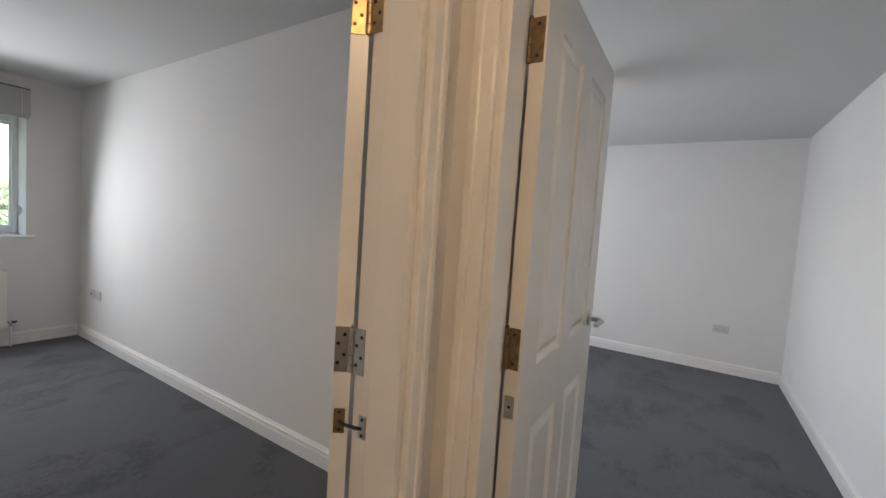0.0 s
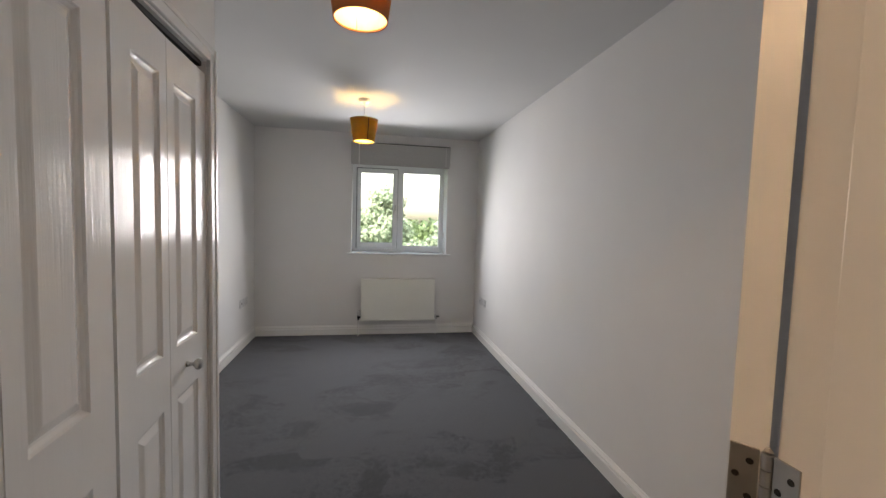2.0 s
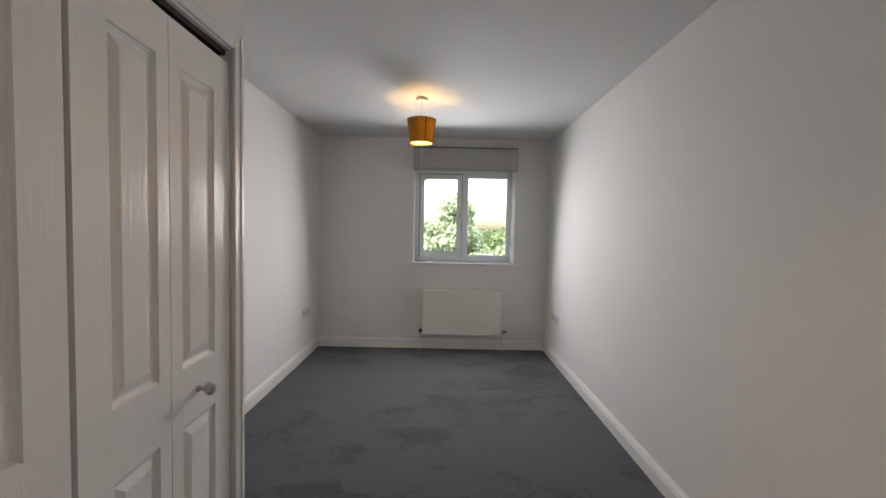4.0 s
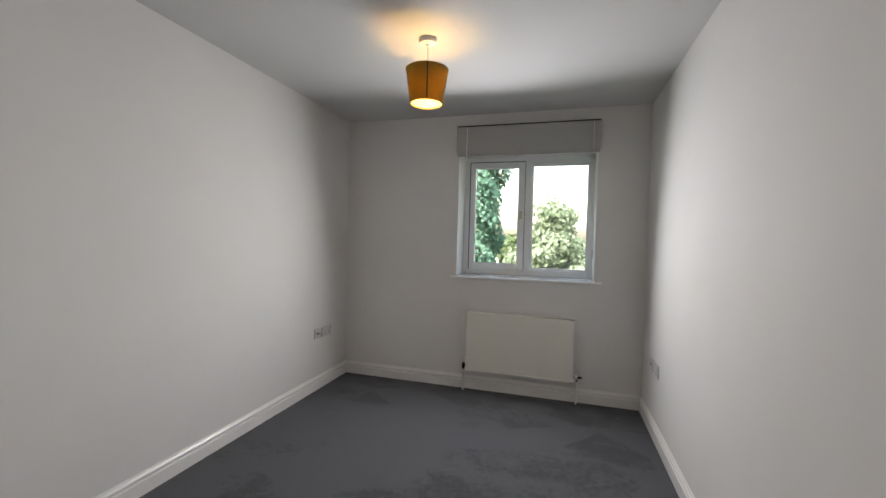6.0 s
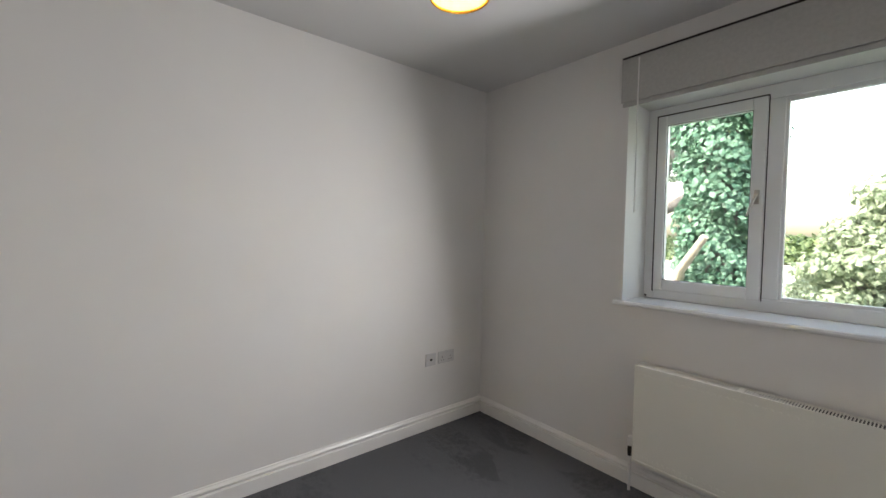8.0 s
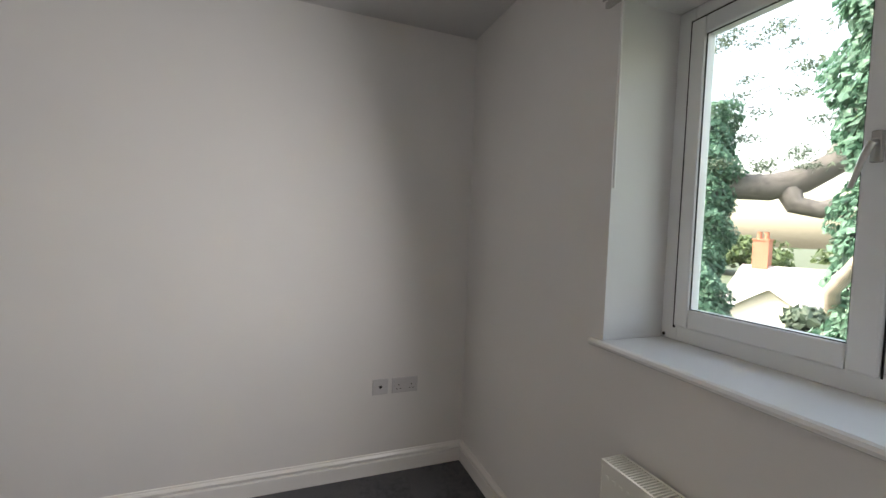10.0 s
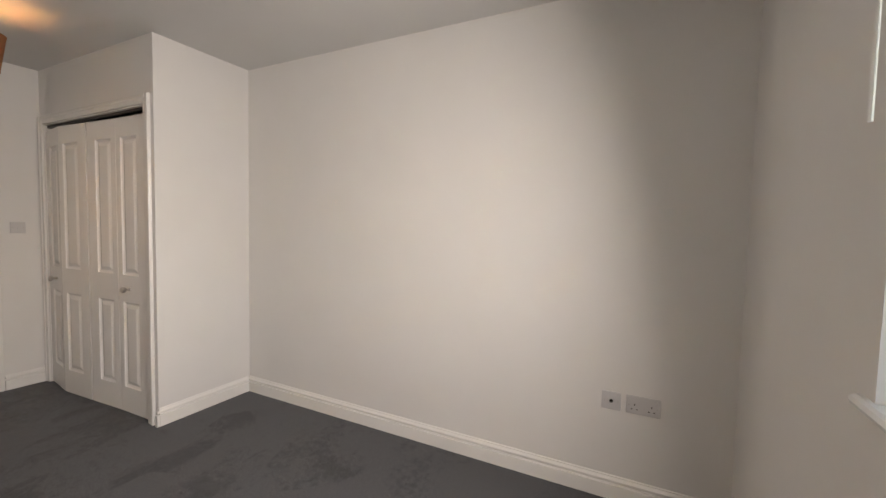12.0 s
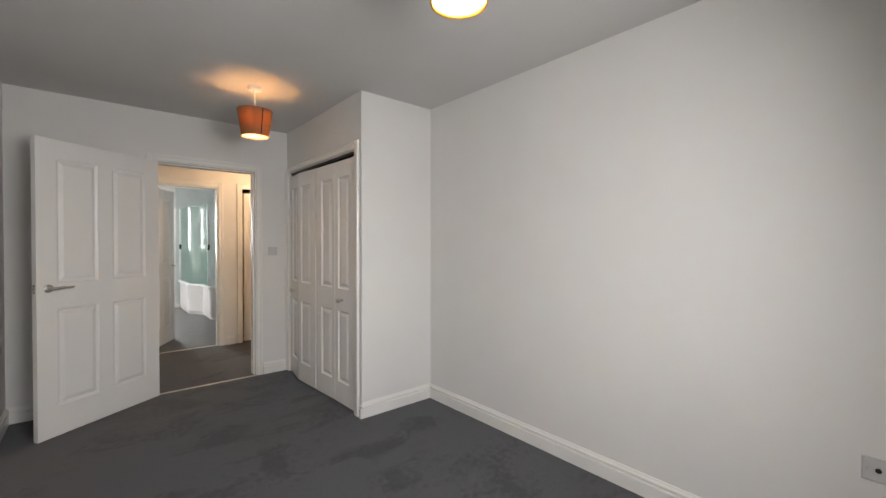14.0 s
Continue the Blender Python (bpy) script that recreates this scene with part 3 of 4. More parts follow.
# ---- bedroom window ----
win = thing("window_1", pose(0, 4.885, 0), "white upvc two-light window with one opening casement", "window", kind="structure")
X0, X1, Z0, Z1, XM = 1.098, 2.262, 1.005, 2.102, 1.69
part("window_frame", boxes((X0, 0, Z0, X0 + 0.06, 0.07, Z1), (X1 - 0.045, 0, Z0, X1, 0.07, Z1), (X0 + 0.06, 0, Z0, X1 - 0.045, 0.07, Z0 + 0.062),
                           (X0 + 0.06, 0, Z1 - 0.07, X1 - 0.045, 0.07, Z1), (XM - 0.035, 0, Z0 + 0.062, XM + 0.035, 0.07, Z1 - 0.07), bevel=0.004), UPVC, win)
part("casement", boxes((X0 + 0.055, -0.012, Z0 + 0.05, X0 + 0.104, 0.04, Z1 - 0.05), (XM - 0.088, -0.012, Z0 + 0.05, XM - 0.03, 0.04, Z1 - 0.05),
                              (X0 + 0.104, -0.012, Z0 + 0.05, XM - 0.088, 0.04, Z0 + 0.112), (X0 + 0.104, -0.012, Z1 - 0.105, XM - 0.088, 0.04, Z1 - 0.05), bevel=0.006), UPVC, win)
part("gasket", boxes((X0 + 0.0475, -0.004, Z0 + 0.043, X0 + 0.0545, 0.0, Z1 - 0.043), (XM - 0.029, -0.0015, Z0 + 0.05, XM - 0.025, 0.0, Z1 - 0.045), (X0 + 0.0545, -0.004, Z1 - 0.0495, XM - 0.029, 0.0, Z1 - 0.043)), RUBBER, win)
part("bead", boxes((XM + 0.03, 0.01, Z0 + 0.058, XM + 0.048, 0.035, Z1 - 0.066), (X1 - 0.058, 0.01, Z0 + 0.058, X1 - 0.041, 0.035, Z1 - 0.066), (XM + 0.048, 0.01, Z0 + 0.058, X1 - 0.058, 0.035, Z0 + 0.078), (XM + 0.048, 0.01, Z1 - 0.09, X1 - 0.058, 0.035, Z1 - 0.066), bevel=0.003), UPVC, win)
for x0, x1, z0, z1 in ((X0 + 0.098, XM - 0.08, Z0 + 0.1, Z1 - 0.098), (XM + 0.04, X1 - 0.06, Z0 + 0.07, Z1 - 0.08)):
    pane = part("pane", boxes((x0, 0.022, z0, x1, 0.026, z1)), GLASS, win)
    pane.visible_shadow = False
for x0, x1, z0, z1 in ((X0 + 0.1035, XM - 0.0875, Z0 + 0.1115, Z1 - 0.1045),):
    part("gasket", boxes((x0, -0.004, z0, x0 + 0.003, 0.0, z1), (x1 - 0.003, -0.004, z0, x1, 0.0, z1), (x0, -0.004, z0, x1, 0.0, z0 + 0.003), (x0, -0.004, z1 - 0.003, x1, 0.0, z1)), RUBBER, win)
hd = part("window_handle", boxes((XM - 0.068, -0.026, 1.53, XM - 0.048, -0.012, 1.60), bevel=0.003), STEEL, win, "small steel casement handle")
part("lever", tube(bmesh.new(), [(XM - 0.058, -0.026, 1.575), (XM - 0.058, -0.045, 1.57), (XM - 0.068, -0.048, 1.54), (XM - 0.088, -0.046, 1.475)], [0.007, 0.008, 0.007, 0.005], 10), STEEL, hd, smooth=True)
bm = bmesh.new()
sweep(bm, [(-0.275, 0.980), (0.010, 0.980), (0.017, 0.984), (0.02, 0.9925), (0.017, 1.001), (0.010, 1.005), (-0.275, 1.005)], (1.1005, 4.63, 0), (2.2595, 4.63, 0), (0, -1, 0))
sweep(bm, [(0.0005, 0.980), (0.010, 0.980), (0.017, 0.984), (0.02, 0.9925), (0.017, 1.001), (0.010, 1.005), (0.0005, 1.005)], (1.05, 4.63, 0), (1.1005, 4.63, 0), (0, -1, 0))
sweep(bm, [(0.0005, 0.980), (0.010, 0.980), (0.017, 0.984), (0.02, 0.9925), (0.017, 1.001), (0.010, 1.005), (0.0005, 1.005)], (2.2595, 4.63, 0), (2.318, 4.63, 0), (0, -1, 0))
part("window_sill", bm, SILL, win, "white gloss sill board with rounded nose").matrix_local = pose(0, -4.885, 0)
part("outer_sill", boxes((1.1, 0.07, 0.982, 2.26, 0.2, 1.002)), UPVC, win)

part("screw_cap", lathe(bmesh.new(), [(0.006, 0), (0.005, 0.003), (0.0008, 0.004)], 12, pose(X0 + 0.012, 0, Z0 + 0.012, 90)), DARK, win, smooth=True)
bm = boxes((X1 - 0.012, -0.125, 1.2, X1 - 0.001, -0.1, 1.26), bevel=0.003)
box(bm, X1 - 0.022, -0.12, 1.185, X1 - 0.01, -0.105, 1.275, bevel=0.003)
cleat = tagged(part("cord_cleat", bm, PLASTIC), "small white plastic cord cleat on the reveal", "cleat")
cleat.matrix_world = pose(0, 4.885, 0)

# roman blind, drawn up
blind = thing("roman_blind", pose(1.68, 4.63, 0.016), "pale grey fabric roman blind drawn up above the window", "blind")
part("headrail", boxes((-0.586, -0.038, 2.285, 0.586, 0, 2.31), bevel=0.002), UPVC, blind)
bm = bmesh.new()
for k in range(5):
    x = 0.591 - 0.002 * k
    d = 0.044 + 0.005 * (k % 3)
    box(bm, -x, -d, 2.045 + 0.012 * k, x, -d + 0.006, 2.282 - 0.002 * k, bevel=0.002)
part("folds", bm, BLIND, blind)
part("front_panel", boxes((-0.593, -0.066, 2.062, 0.593, -0.06, 2.292), bevel=0.002), BLIND, blind)
# dark strip whose colour stands for the shade on the top edge
part("top_shade", boxes((-0.591, -0.0675, 2.2925, 0.591, -0.0385, 2.302), bevel=0.001), DARK, blind, "dark strip for the shade along the top edge")
part("bottom_bar", boxes((-0.588, -0.058, 2.04, 0.588, -0.05, 2.06), bevel=0.002), BLIND, blind)
part("wand", tube(bmesh.new(), [(-0.5, -0.07, 2.28), (-0.501, -0.069, 2.0), (-0.502, -0.066, 1.7), (-0.502, -0.065, 1.475)], 0.0042, 8), PLASTIC, blind, "white pull cord with a plastic sleeve", smooth=True)
part("cord", tube(bmesh.new(), [(0.54, -0.07, 2.28), (0.541, -0.07, 2.06)], 0.0018, 6), PLASTIC, blind)

# ---- radiator ----
rad = thing("radiator", pose(1.226, 4.63, 0), "white panel radiator under the window", "radiator")
rad.scale = (0.99, 1.25, 1.0)
part("panel", boxes((0, -0.078, 0.18, 0.905, -0.064, 0.68), bevel=0.004), RADIATOR, rad)
part("back_panel", boxes((0.01, -0.03, 0.2, 0.895, -0.022, 0.672), bevel=0.003), RADIATOR, rad)
bm = boxes((0.002, -0.08, 0.677, 0.903, -0.074, 0.693), (0.002, -0.022, 0.677, 0.903, -0.016, 0.694), (0, -0.08, 0.18, 0.003, -0.016, 0.694), (0.902, -0.08, 0.18, 0.905, -0.016, 0.694))
part("casing", bm, RADIATOR, rad)
bm = bmesh.new()
for k in range(88):
    x = 0.005 + k * 0.01018
    box(bm, x, -0.076, 0.688, x + 0.0042, -0.018, 0.6925)
box(bm, 0.447, -0.074, 0.688, 0.462, -0.022, 0.693)
part("top_grille", bm, RADIATOR, rad)
# dark plate below the bars: the slots' shade put into its colour
part("grille_shadow_plate", boxes((0.004, -0.0735, 0.684, 0.901, -0.0225, 0.6875)), DARK, rad, "dark plate for the shade under the grille")
bm = bmesh.new()
for k in range(34):
    box(bm, 0.018 + k * 0.0262, -0.0795, 0.212, 0.029 + k * 0.0262, -0.0775, 0.228, bevel=0.0008)
    box(bm, 0.018 + k * 0.0262, -0.0795, 0.644, 0.029 + k * 0.0262, -0.0775, 0.654, bevel=0.0008)
tagged(part("weld_marks", bm, RADIATOR, rad), kind="stuff")
bm = bmesh.new()
for k in range(26):
    box(bm, 0.025 + k * 0.0335, -0.062, 0.2, 0.045 + k * 0.0335, -0.032, 0.667)
# fins coloured dark for the shade between the panels
part("fins", bm, DARK, rad)
part("bottom_seam", boxes((0.0, -0.0815, 0.19, 0.905, -0.0775, 0.2), bevel=0.0015), RADIATOR, rad)
for x, trv in ((-0.028, True), (0.933, False)):
    s = 1 if trv else -1
    v = part("valve", tube(bmesh.new(), [(x + s * 0.03, -0.047, 0.222), (x, -0.047, 0.222), (x - s * 0.008, -0.047, 0.222)], [0.009, 0.011, 0.01], 12), DARK if trv else CHROME, rad, smooth=True)
    lathe_bm = lathe(bmesh.new(), [(0.011, 0.19), (0.012, 0.2), (0.012, 0.238), (0.008, 0.243)], 14, pose(x, -0.047, 0))
    part("valve_body", lathe_bm, DARK if trv else CHROME, v, smooth=True)
    if trv:
        part("valve_cap", lathe(bmesh.new(), [(0.009, 0.243), (0.014, 0.248), (0.014, 0.285), (0.011, 0.292)], 16, pose(x, -0.047, 0)), PLASTIC, v, "white valve cap", smooth=True)
    else:
        part("valve_cap", lathe(bmesh.new(), [(0.008, -0.01), (0.011, 0.0), (0.009, 0.04), (0.004, 0.045)], 12, pose(x, -0.047, 0.222, 0, 90)), DARK, v, "dark lockshield cap", smooth=True)
    part("pipe", tube(bmesh.new(), [(x, -0.047, 0.19), (x, -0.047, 0.1), (x, -0.047, 0.0)], 0.0075, 12), PLASTIC, rad, "white painted pipe", smooth=True)


# ---- sockets and switch ----
def socket(m, w, label, holes, category="socket"):
    root = thing("wall_socket" if category == "socket" else "light_switch", m, label, category)
    part("faceplate", boxes((-w / 2, -0.009, -0.043, w / 2, 0, 0.043), bevel=0.003), SOCKET, root)
    for kind, x, z in holes:
        if kind == "rocker":
            part("rocker", boxes((x - 0.005, -0.013, z - 0.009, x + 0.005, -0.0085, z + 0.009), bevel=0.0015), SOCKET, root)
        # pin holes are dark blocks on the plate, coloured as the shade inside
        elif kind == "pin":
            part("pin_hole_shade", boxes((x - 0.0024, -0.0098, z - 0.004, x + 0.0024, -0.0088, z + 0.004)), DARK, root)
        elif kind == "flat":
            part("pin_hole_shade", boxes((x - 0.0038, -0.0098, z - 0.002, x + 0.0038, -0.0088, z + 0.002)), DARK, root)
        elif kind == "coax":
            part("aerial_jack", lathe(bmesh.new(), [(0.0085, 0), (0.0085, 0.004), (0.005, 0.005), (0.0045, 0.001)], 16, pose(x, -0.0088, z, 90)), DARK, root, smooth=True)
        else:
            part("screw", lathe(bmesh.new(), [(0.0035, 0), (0.003, 0.001)], 10, pose(x, -0.0088, z, 90)), STEEL, root, smooth=True)
    return root


DOUBLE = []
for s in (-1, 1):
    DOUBLE += [("pin", s * 0.036, 0.002), ("flat", s * 0.036 - 0.011, -0.02), ("flat", s * 0.036 + 0.011, -0.02), ("rocker", s * 0.058, 0.024), ("screw", s * 0.06, -0.002)]
SINGLE = [("coax", 0, 0), ("screw", -0.03, 0), ("screw", 0.03, 0)]
socket(pose(0, 4.134, 0.484, 0, 0, 90), 0.086, "single white aerial socket on the wall", SINGLE)
socket(pose(0, 4.272, 0.484, 0, 0, 90), 0.146, "double white switched wall socket", DOUBLE)
socket(pose(2.65, 4.16, 0.47, 0, 0, -90), 0.146, "double white switched wall socket", DOUBLE)
socket(pose(2.65, 4.295, 0.47, 0, 0, -90), 0.086, "single white aerial socket on the wall", SINGLE)
socket(pose(6.31, -0.9, 0.46, 0, 0, -90), 0.146, "double white switched wall socket", DOUBLE)
socket(pose(0.8, 0, 1.223, 0, 0, 180), 0.086, "white single light switch beside the door", [("rocker", 0, 0), ("screw", -0.03, 0), ("screw", 0.03, 0)], "light switch")


# ---- pendant lamps ----
def pendant(x, y, cloth, label, turn, glow):
    root = thing("pendant_lamp", pose(x, y, 0, 0, 0, turn), label, "ceiling lamp", "pendant lamps")
    part("ceiling_rose", lathe(bmesh.new(), [(0.05, H), (0.05, H - 0.012), (0.042, H - 0.024), (0.012, H - 0.03), (0.008, H - 0.04)], 32), PLASTIC, root, smooth=True)
    part("flex", tube(bmesh.new(), [(0, 0, H - 0.03), (0, 0, 2.25)], 0.0035, 8), PLASTIC, root, smooth=True)
    part("lamp_holder", lathe(bmesh.new(), [(0.008, 2.265), (0.014, 2.255), (0.016, 2.22), (0.016, 2.206)], 20), PLASTIC, root, smooth=True)
    r0, r1, z0, z1 = 0.091, 0.118, 2.073, 2.26
    shade = part("shade", lathe_open([(r0, z0), (r1, z1), (r1 - 0.0012, z1), (r0 - 0.0012, z0)], 64), cloth, root, smooth=True)
    part("lining", lathe_open([(r0 - 0.0018, z0 + 0.001), (r1 - 0.0018, z1 - 0.001), (r1 - 0.0026, z1 - 0.001), (r0 - 0.0026, z0 + 0.001)], 64), LINING, shade, "white inner lining", smooth=True)
    part("rim", lathe_open([(r0 + 0.0015, z0 - 0.001), (r0 + 0.0018, z0 + 0.006), (r0 - 0.003, z0 + 0.006), (r0 - 0.003, z0 - 0.001)], 64), cloth, shade, smooth=True)
    part("rim", lathe_open([(r1 + 0.0005, z1 - 0.006), (r1 + 0.0018, z1 + 0.001), (r1 - 0.003, z1 + 0.001), (r1 - 0.003, z1 - 0.006)], 64), cloth, shade, smooth=True)
    bm = bmesh.new()
    tube(bm, [(r0 + 0.001, 0, z0 + 0.006), (r1 + 0.001, 0, z1 - 0.006)], 0.0035, 6)
    part("seam", bm, DARK, shade)
    bm = bmesh.new()
    for k in range(3):
        a = 2 * math.pi * k / 3 + 0.5
        tube(bm, [(0.02 * math.cos(a), 0.02 * math.sin(a), 2.225), ((r1 - 0.004) * math.cos(a), (r1 - 0.004) * math.sin(a), z1 - 0.004)], 0.0015, 6)
    part("spider", bm, STEEL, root)
    part("bulb", lathe(bmesh.new(), [(0.013, 2.206), (0.016, 2.195), (0.026, 2.175), (0.029, 2.152), (0.021, 2.132), (0.0005, 2.124)], 24), glow, root, smooth=True)
    return root


def lathe_open(profile, seg):
    """A closed ring: the profile turned about z and joined to itself."""
    bm = bmesh.new()
    rings = [[bm.verts.new((r * math.cos(2 * math.pi * i / seg), r * math.sin(2 * math.pi * i / seg), z)) for i in range(seg)] for r, z in profile]
    for a, b in zip(rings, rings[1:] + rings[:1]):
        for i in range(seg):
            bm.faces.new((a[i], a[(i + 1) % seg], b[(i + 1) % seg], b[i]))
    return bm


pendant(1.25, 3.25, GOLD_CLOTH, "mustard gold tapered fabric shade hanging lit", -70, BULB)
pendant(1.268, 1.09, COPPER_CLOTH, "copper brown tapered fabric shade hanging lit", 100, AMBER_BULB)
globe = thing("ceiling_lamp", pose(0.35, -0.85, 0), "round opal globe ceiling lamp in the hall, lit", "ceiling lamp")
part("base", lathe(bmesh.new(), [(0.06, H), (0.06, H - 0.02), (0.05, H - 0.03), (0.03, H - 0.034)], 28), PLASTIC, globe, smooth=True)
part("globe", lathe(bmesh.new(), [(0.045, H - 0.034), (0.075, H - 0.06), (0.09, H - 0.105), (0.08, H - 0.15), (0.05, H - 0.18), (0.0005, H - 0.19)], 28), GLOBE, globe, smooth=True)
pendant(4.1, 0.3, COPPER_CLOTH, "copper brown fabric shade hanging in the second bedroom", 0, AMBER_BULB)

# ---- second bedroom window and bathroom ----
w2 = thing("window_2", pose(3.7, 1.9, 0), "white upvc window of the second bedroom", "window", kind="structure")
part("window_frame", boxes((0, 0.03, 0.95, 0.06, 0.1, 2.08), (1.34, 0.03, 0.95, 1.4, 0.1, 2.08), (0.06, 0.03, 0.95, 1.34, 0.1, 1.01), (0.06, 0.03, 2.02, 1.34, 0.1, 2.08), (0.67, 0.03, 1.01, 0.73, 0.1, 2.02), bevel=0.004), UPVC, w2)
w3 = thing("window_3", pose(1.5, -5.6, 0), "white upvc bathroom window", "window", kind="structure")
part("window_frame", boxes((0, 0, 1.15, 0.05, 0.06, 2.05), (0.75, 0, 1.15, 0.8, 0.06, 2.05), (0.05, 0, 1.15, 0.75, 0.06, 1.2), (0.05, 0, 2.0, 0.75, 0.06, 2.05), bevel=0.004), UPVC, w3)


def bath_outline(grow, n=56):
    """P-shaped plan: a wide rounded showering end, then a straight narrower tail."""
    pts = []
    y0, y1 = -5.48, -3.5
    for i in range(n + 1):
        s = i / n
        y = y0 + (y1 - y0) * s
        bulge = 0.91 - 0.19 * (0.5 - 0.5 * math.cos(math.pi * min(1, max(0, (s - 0.45) / 0.25))))
        if s > 0.93:
            bulge *= math.sqrt(max(0.0, 1 - ((s - 0.93) / 0.07) ** 2)) * 0.3 + 0.7
        pts.append((bulge + grow, y))
    return pts


bath = thing("bath", pose(0, 0, 0), "white p-shaped shower bath with a curved panel", "bath")
bm = bmesh.new()
rings = []
for grow, z in ((-0.035, 0.0), (-0.035, 0.05), (-0.02, 0.06), (-0.02, 0.5), (-0.012, 0.515)):
    rings.append([bm.verts.new((x + grow, y, z)) for x, y in bath_outline(0)])
for a, b in zip(rings, rings[1:]):
    for i in range(len(a) - 1):
        bm.faces.new((a[i], a[i + 1], b[i + 1], b[i]))
part("curved_panel", bm, BATH, bath, smooth=True)
bm = bmesh.new()
out, rows = bath_outline(0), []
for grow, z in ((-0.015, 0.515), (0.0, 0.52), (0.004, 0.54), (-0.002, 0.556), (-0.05, 0.56), (-0.075, 0.55), (-0.13, 0.25), (-0.2, 0.2)):
    rows.append([bm.verts.new((x + grow, y, z)) for x, y in out])
for a, b in zip(rows, rows[1:]):
    for i in range(len(a) - 1):
        bm.faces.new((a[i], a[i + 1], b[i + 1], b[i]))
inner = [bm.verts.new((0.06, y, 0.2)) for x, y in out]
wall_low = [bm.verts.new((0.045, y, 0.55)) for x, y in out]
wall_top = [bm.verts.new((0.002, y, 0.56)) for x, y in out]
for a, b in ((rows[-1], inner), (inner, wall_low), (wall_low, wall_top)):
    for i in range(len(a) - 1):
        bm.faces.new((a[i], a[i + 1], b[i + 1], b[i]))
part("tub", bm, BATH, bath, smooth=True)
part("end_panel", boxes((0.002, -3.515, 0, 0.5, -3.5, 0.55)), BATH, bath)
screen = thing("shower_screen", pose(0, 0, 0.562), "clear glass shower screen on the bath rim, white edge profiles, the far one also a window reflection", "shower screen")
bm = bmesh.new()
prev = None
curve = [p for p in bath_outline(-0.03) if -5.44 < p[1] < -3.7]
for x, y in curve:
    col = [bm.verts.new((x, y, 0)), bm.verts.new((x + 0.006, y, 0)), bm.verts.new((x + 0.006, y, 1.42)), bm.verts.new((x, y, 1.42))]
    if prev:
        for k in range(4):
            bm.faces.new((prev[k], prev[(k + 1) % 4], col[(k + 1) % 4], col[k]))
    prev = col
part("glass", bm, SCREEN_GLASS, screen, smooth=True).visible_shadow = False
# white end profiles; the far one also stands in for a window reflection
for x, y in (curve[0], curve[-1]):
    part("profile", boxes((x - 0.014, y - 0.012, 0, x + 0.02, y + 0.012, 0.62), (x - 0.014, y - 0.012, 0.72, x + 0.02, y + 0.012, 1.42), bevel=0.004), UPVC, screen)
    part("clamp", boxes((x - 0.014, y - 0.02, 0.622, x + 0.02, y + 0.02, 0.718), bevel=0.004), DARK, screen)
part("towel_rail", tube(bmesh.new(), [(curve[2][0] + 0.03, curve[2][1], 0.5), (curve[8][0] + 0.05, curve[8][1], 0.5)], 0.008, 8), CHROME, screen, smooth=True)

# ---- outside ----
GROUND = -3.3
structure("ground", boxes((-400, -400, GROUND - 0.5, 400, 400, GROUND)), GRASS, "open lawn below the house", "ground")
structure("wall_lower_storey", boxes((-0.12, -0.12, GROUND, 2.77, 5.05, -0.15), (-1.42, -1.60, GROUND, 2.02, -0.12, -0.15), (2.02, -1.555, GROUND, 6.43, -0.12, -0.15),
                                     (2.77, -0.12, GROUND, 6.43, 2.02, -0.15), (-0.12, -5.62, GROUND, 2.52, -1.60, -0.15)), RENDERED, "plain rendered storey below the rooms", "wall")
rng = np.random.default_rng(7)


def leaf_mesh(name, centres, size, mat, outward, narrow=0.6, loose=0.55):
    """Folded leaves, four corners each, that face outward more or less and hang by their long axis."""
    n = len(centres)
    c = outward + rng.normal(size=(n, 3)) * loose
    c /= np.linalg.norm(c, axis=1)[:, None]
    a = np.array([0, 0, -1.0]) + rng.normal(size=(n, 3)) * 0.9
    a -= c * np.sum(a * c, axis=1)[:, None]
    a /= np.linalg.norm(a, axis=1)[:, None]
    b = np.cross(a, c)
    s = (size * rng.uniform(0.6, 1.3, n))[:, None]
    v = np.stack([centres - a * s, centres + b * s * narrow - c * s * 0.2, centres + a * s, centres - b * s * narrow - c * s * 0.2], 1).reshape(-1, 3)
    i = np.arange(n)[:, None] * 4
    f = np.concatenate([i + [0, 1, 2], i + [0, 2, 3]]).tolist()
    mesh = bpy.data.meshes.new(name)
    mesh.from_pydata(v.tolist(), [], f)
    mesh.materials.append(mat)
    return mesh


def crown_points(n, blobs):
    """Points near the skins of many overlapping clumps, given as (centre, radii), and the way out of each clump."""
    pts, ways = [], []
    each = n // len(blobs)
    for centre, rad in blobs:
        d = rng.normal(size=(each, 3))
        d /= np.linalg.norm(d, axis=1)[:, None]
        r = rng.uniform(0.5, 1.08, each)[:, None]
        pts.append(np.array(centre) + d * r * np.array(rad))
        ways.append(d + [0, 0, 0.35])
    return np.concatenate(pts), np.concatenate(ways)


def clumps(radius, low, high, count, size):
    """Clumps under a dome: highest in the middle, uneven."""
    out = []
    for k in range(count):
        r, a = rng.random() ** 0.65 * (0.4 if k % 3 == 0 else 1.0), rng.uniform(0, 2 * math.pi)
        s = size * rng.uniform(0.6, 1.25)
        top = high - s * 0.6 - (high - low) * 0.62 * r ** 1.3 - rng.uniform(0, 0.4)
        z = low + (top - low) * rng.uniform(0.1, 1.0) ** 0.4
        out.append(((r * radius * math.cos(a), r * radius * math.sin(a), z), (s, s, s * 0.65)))
    return out


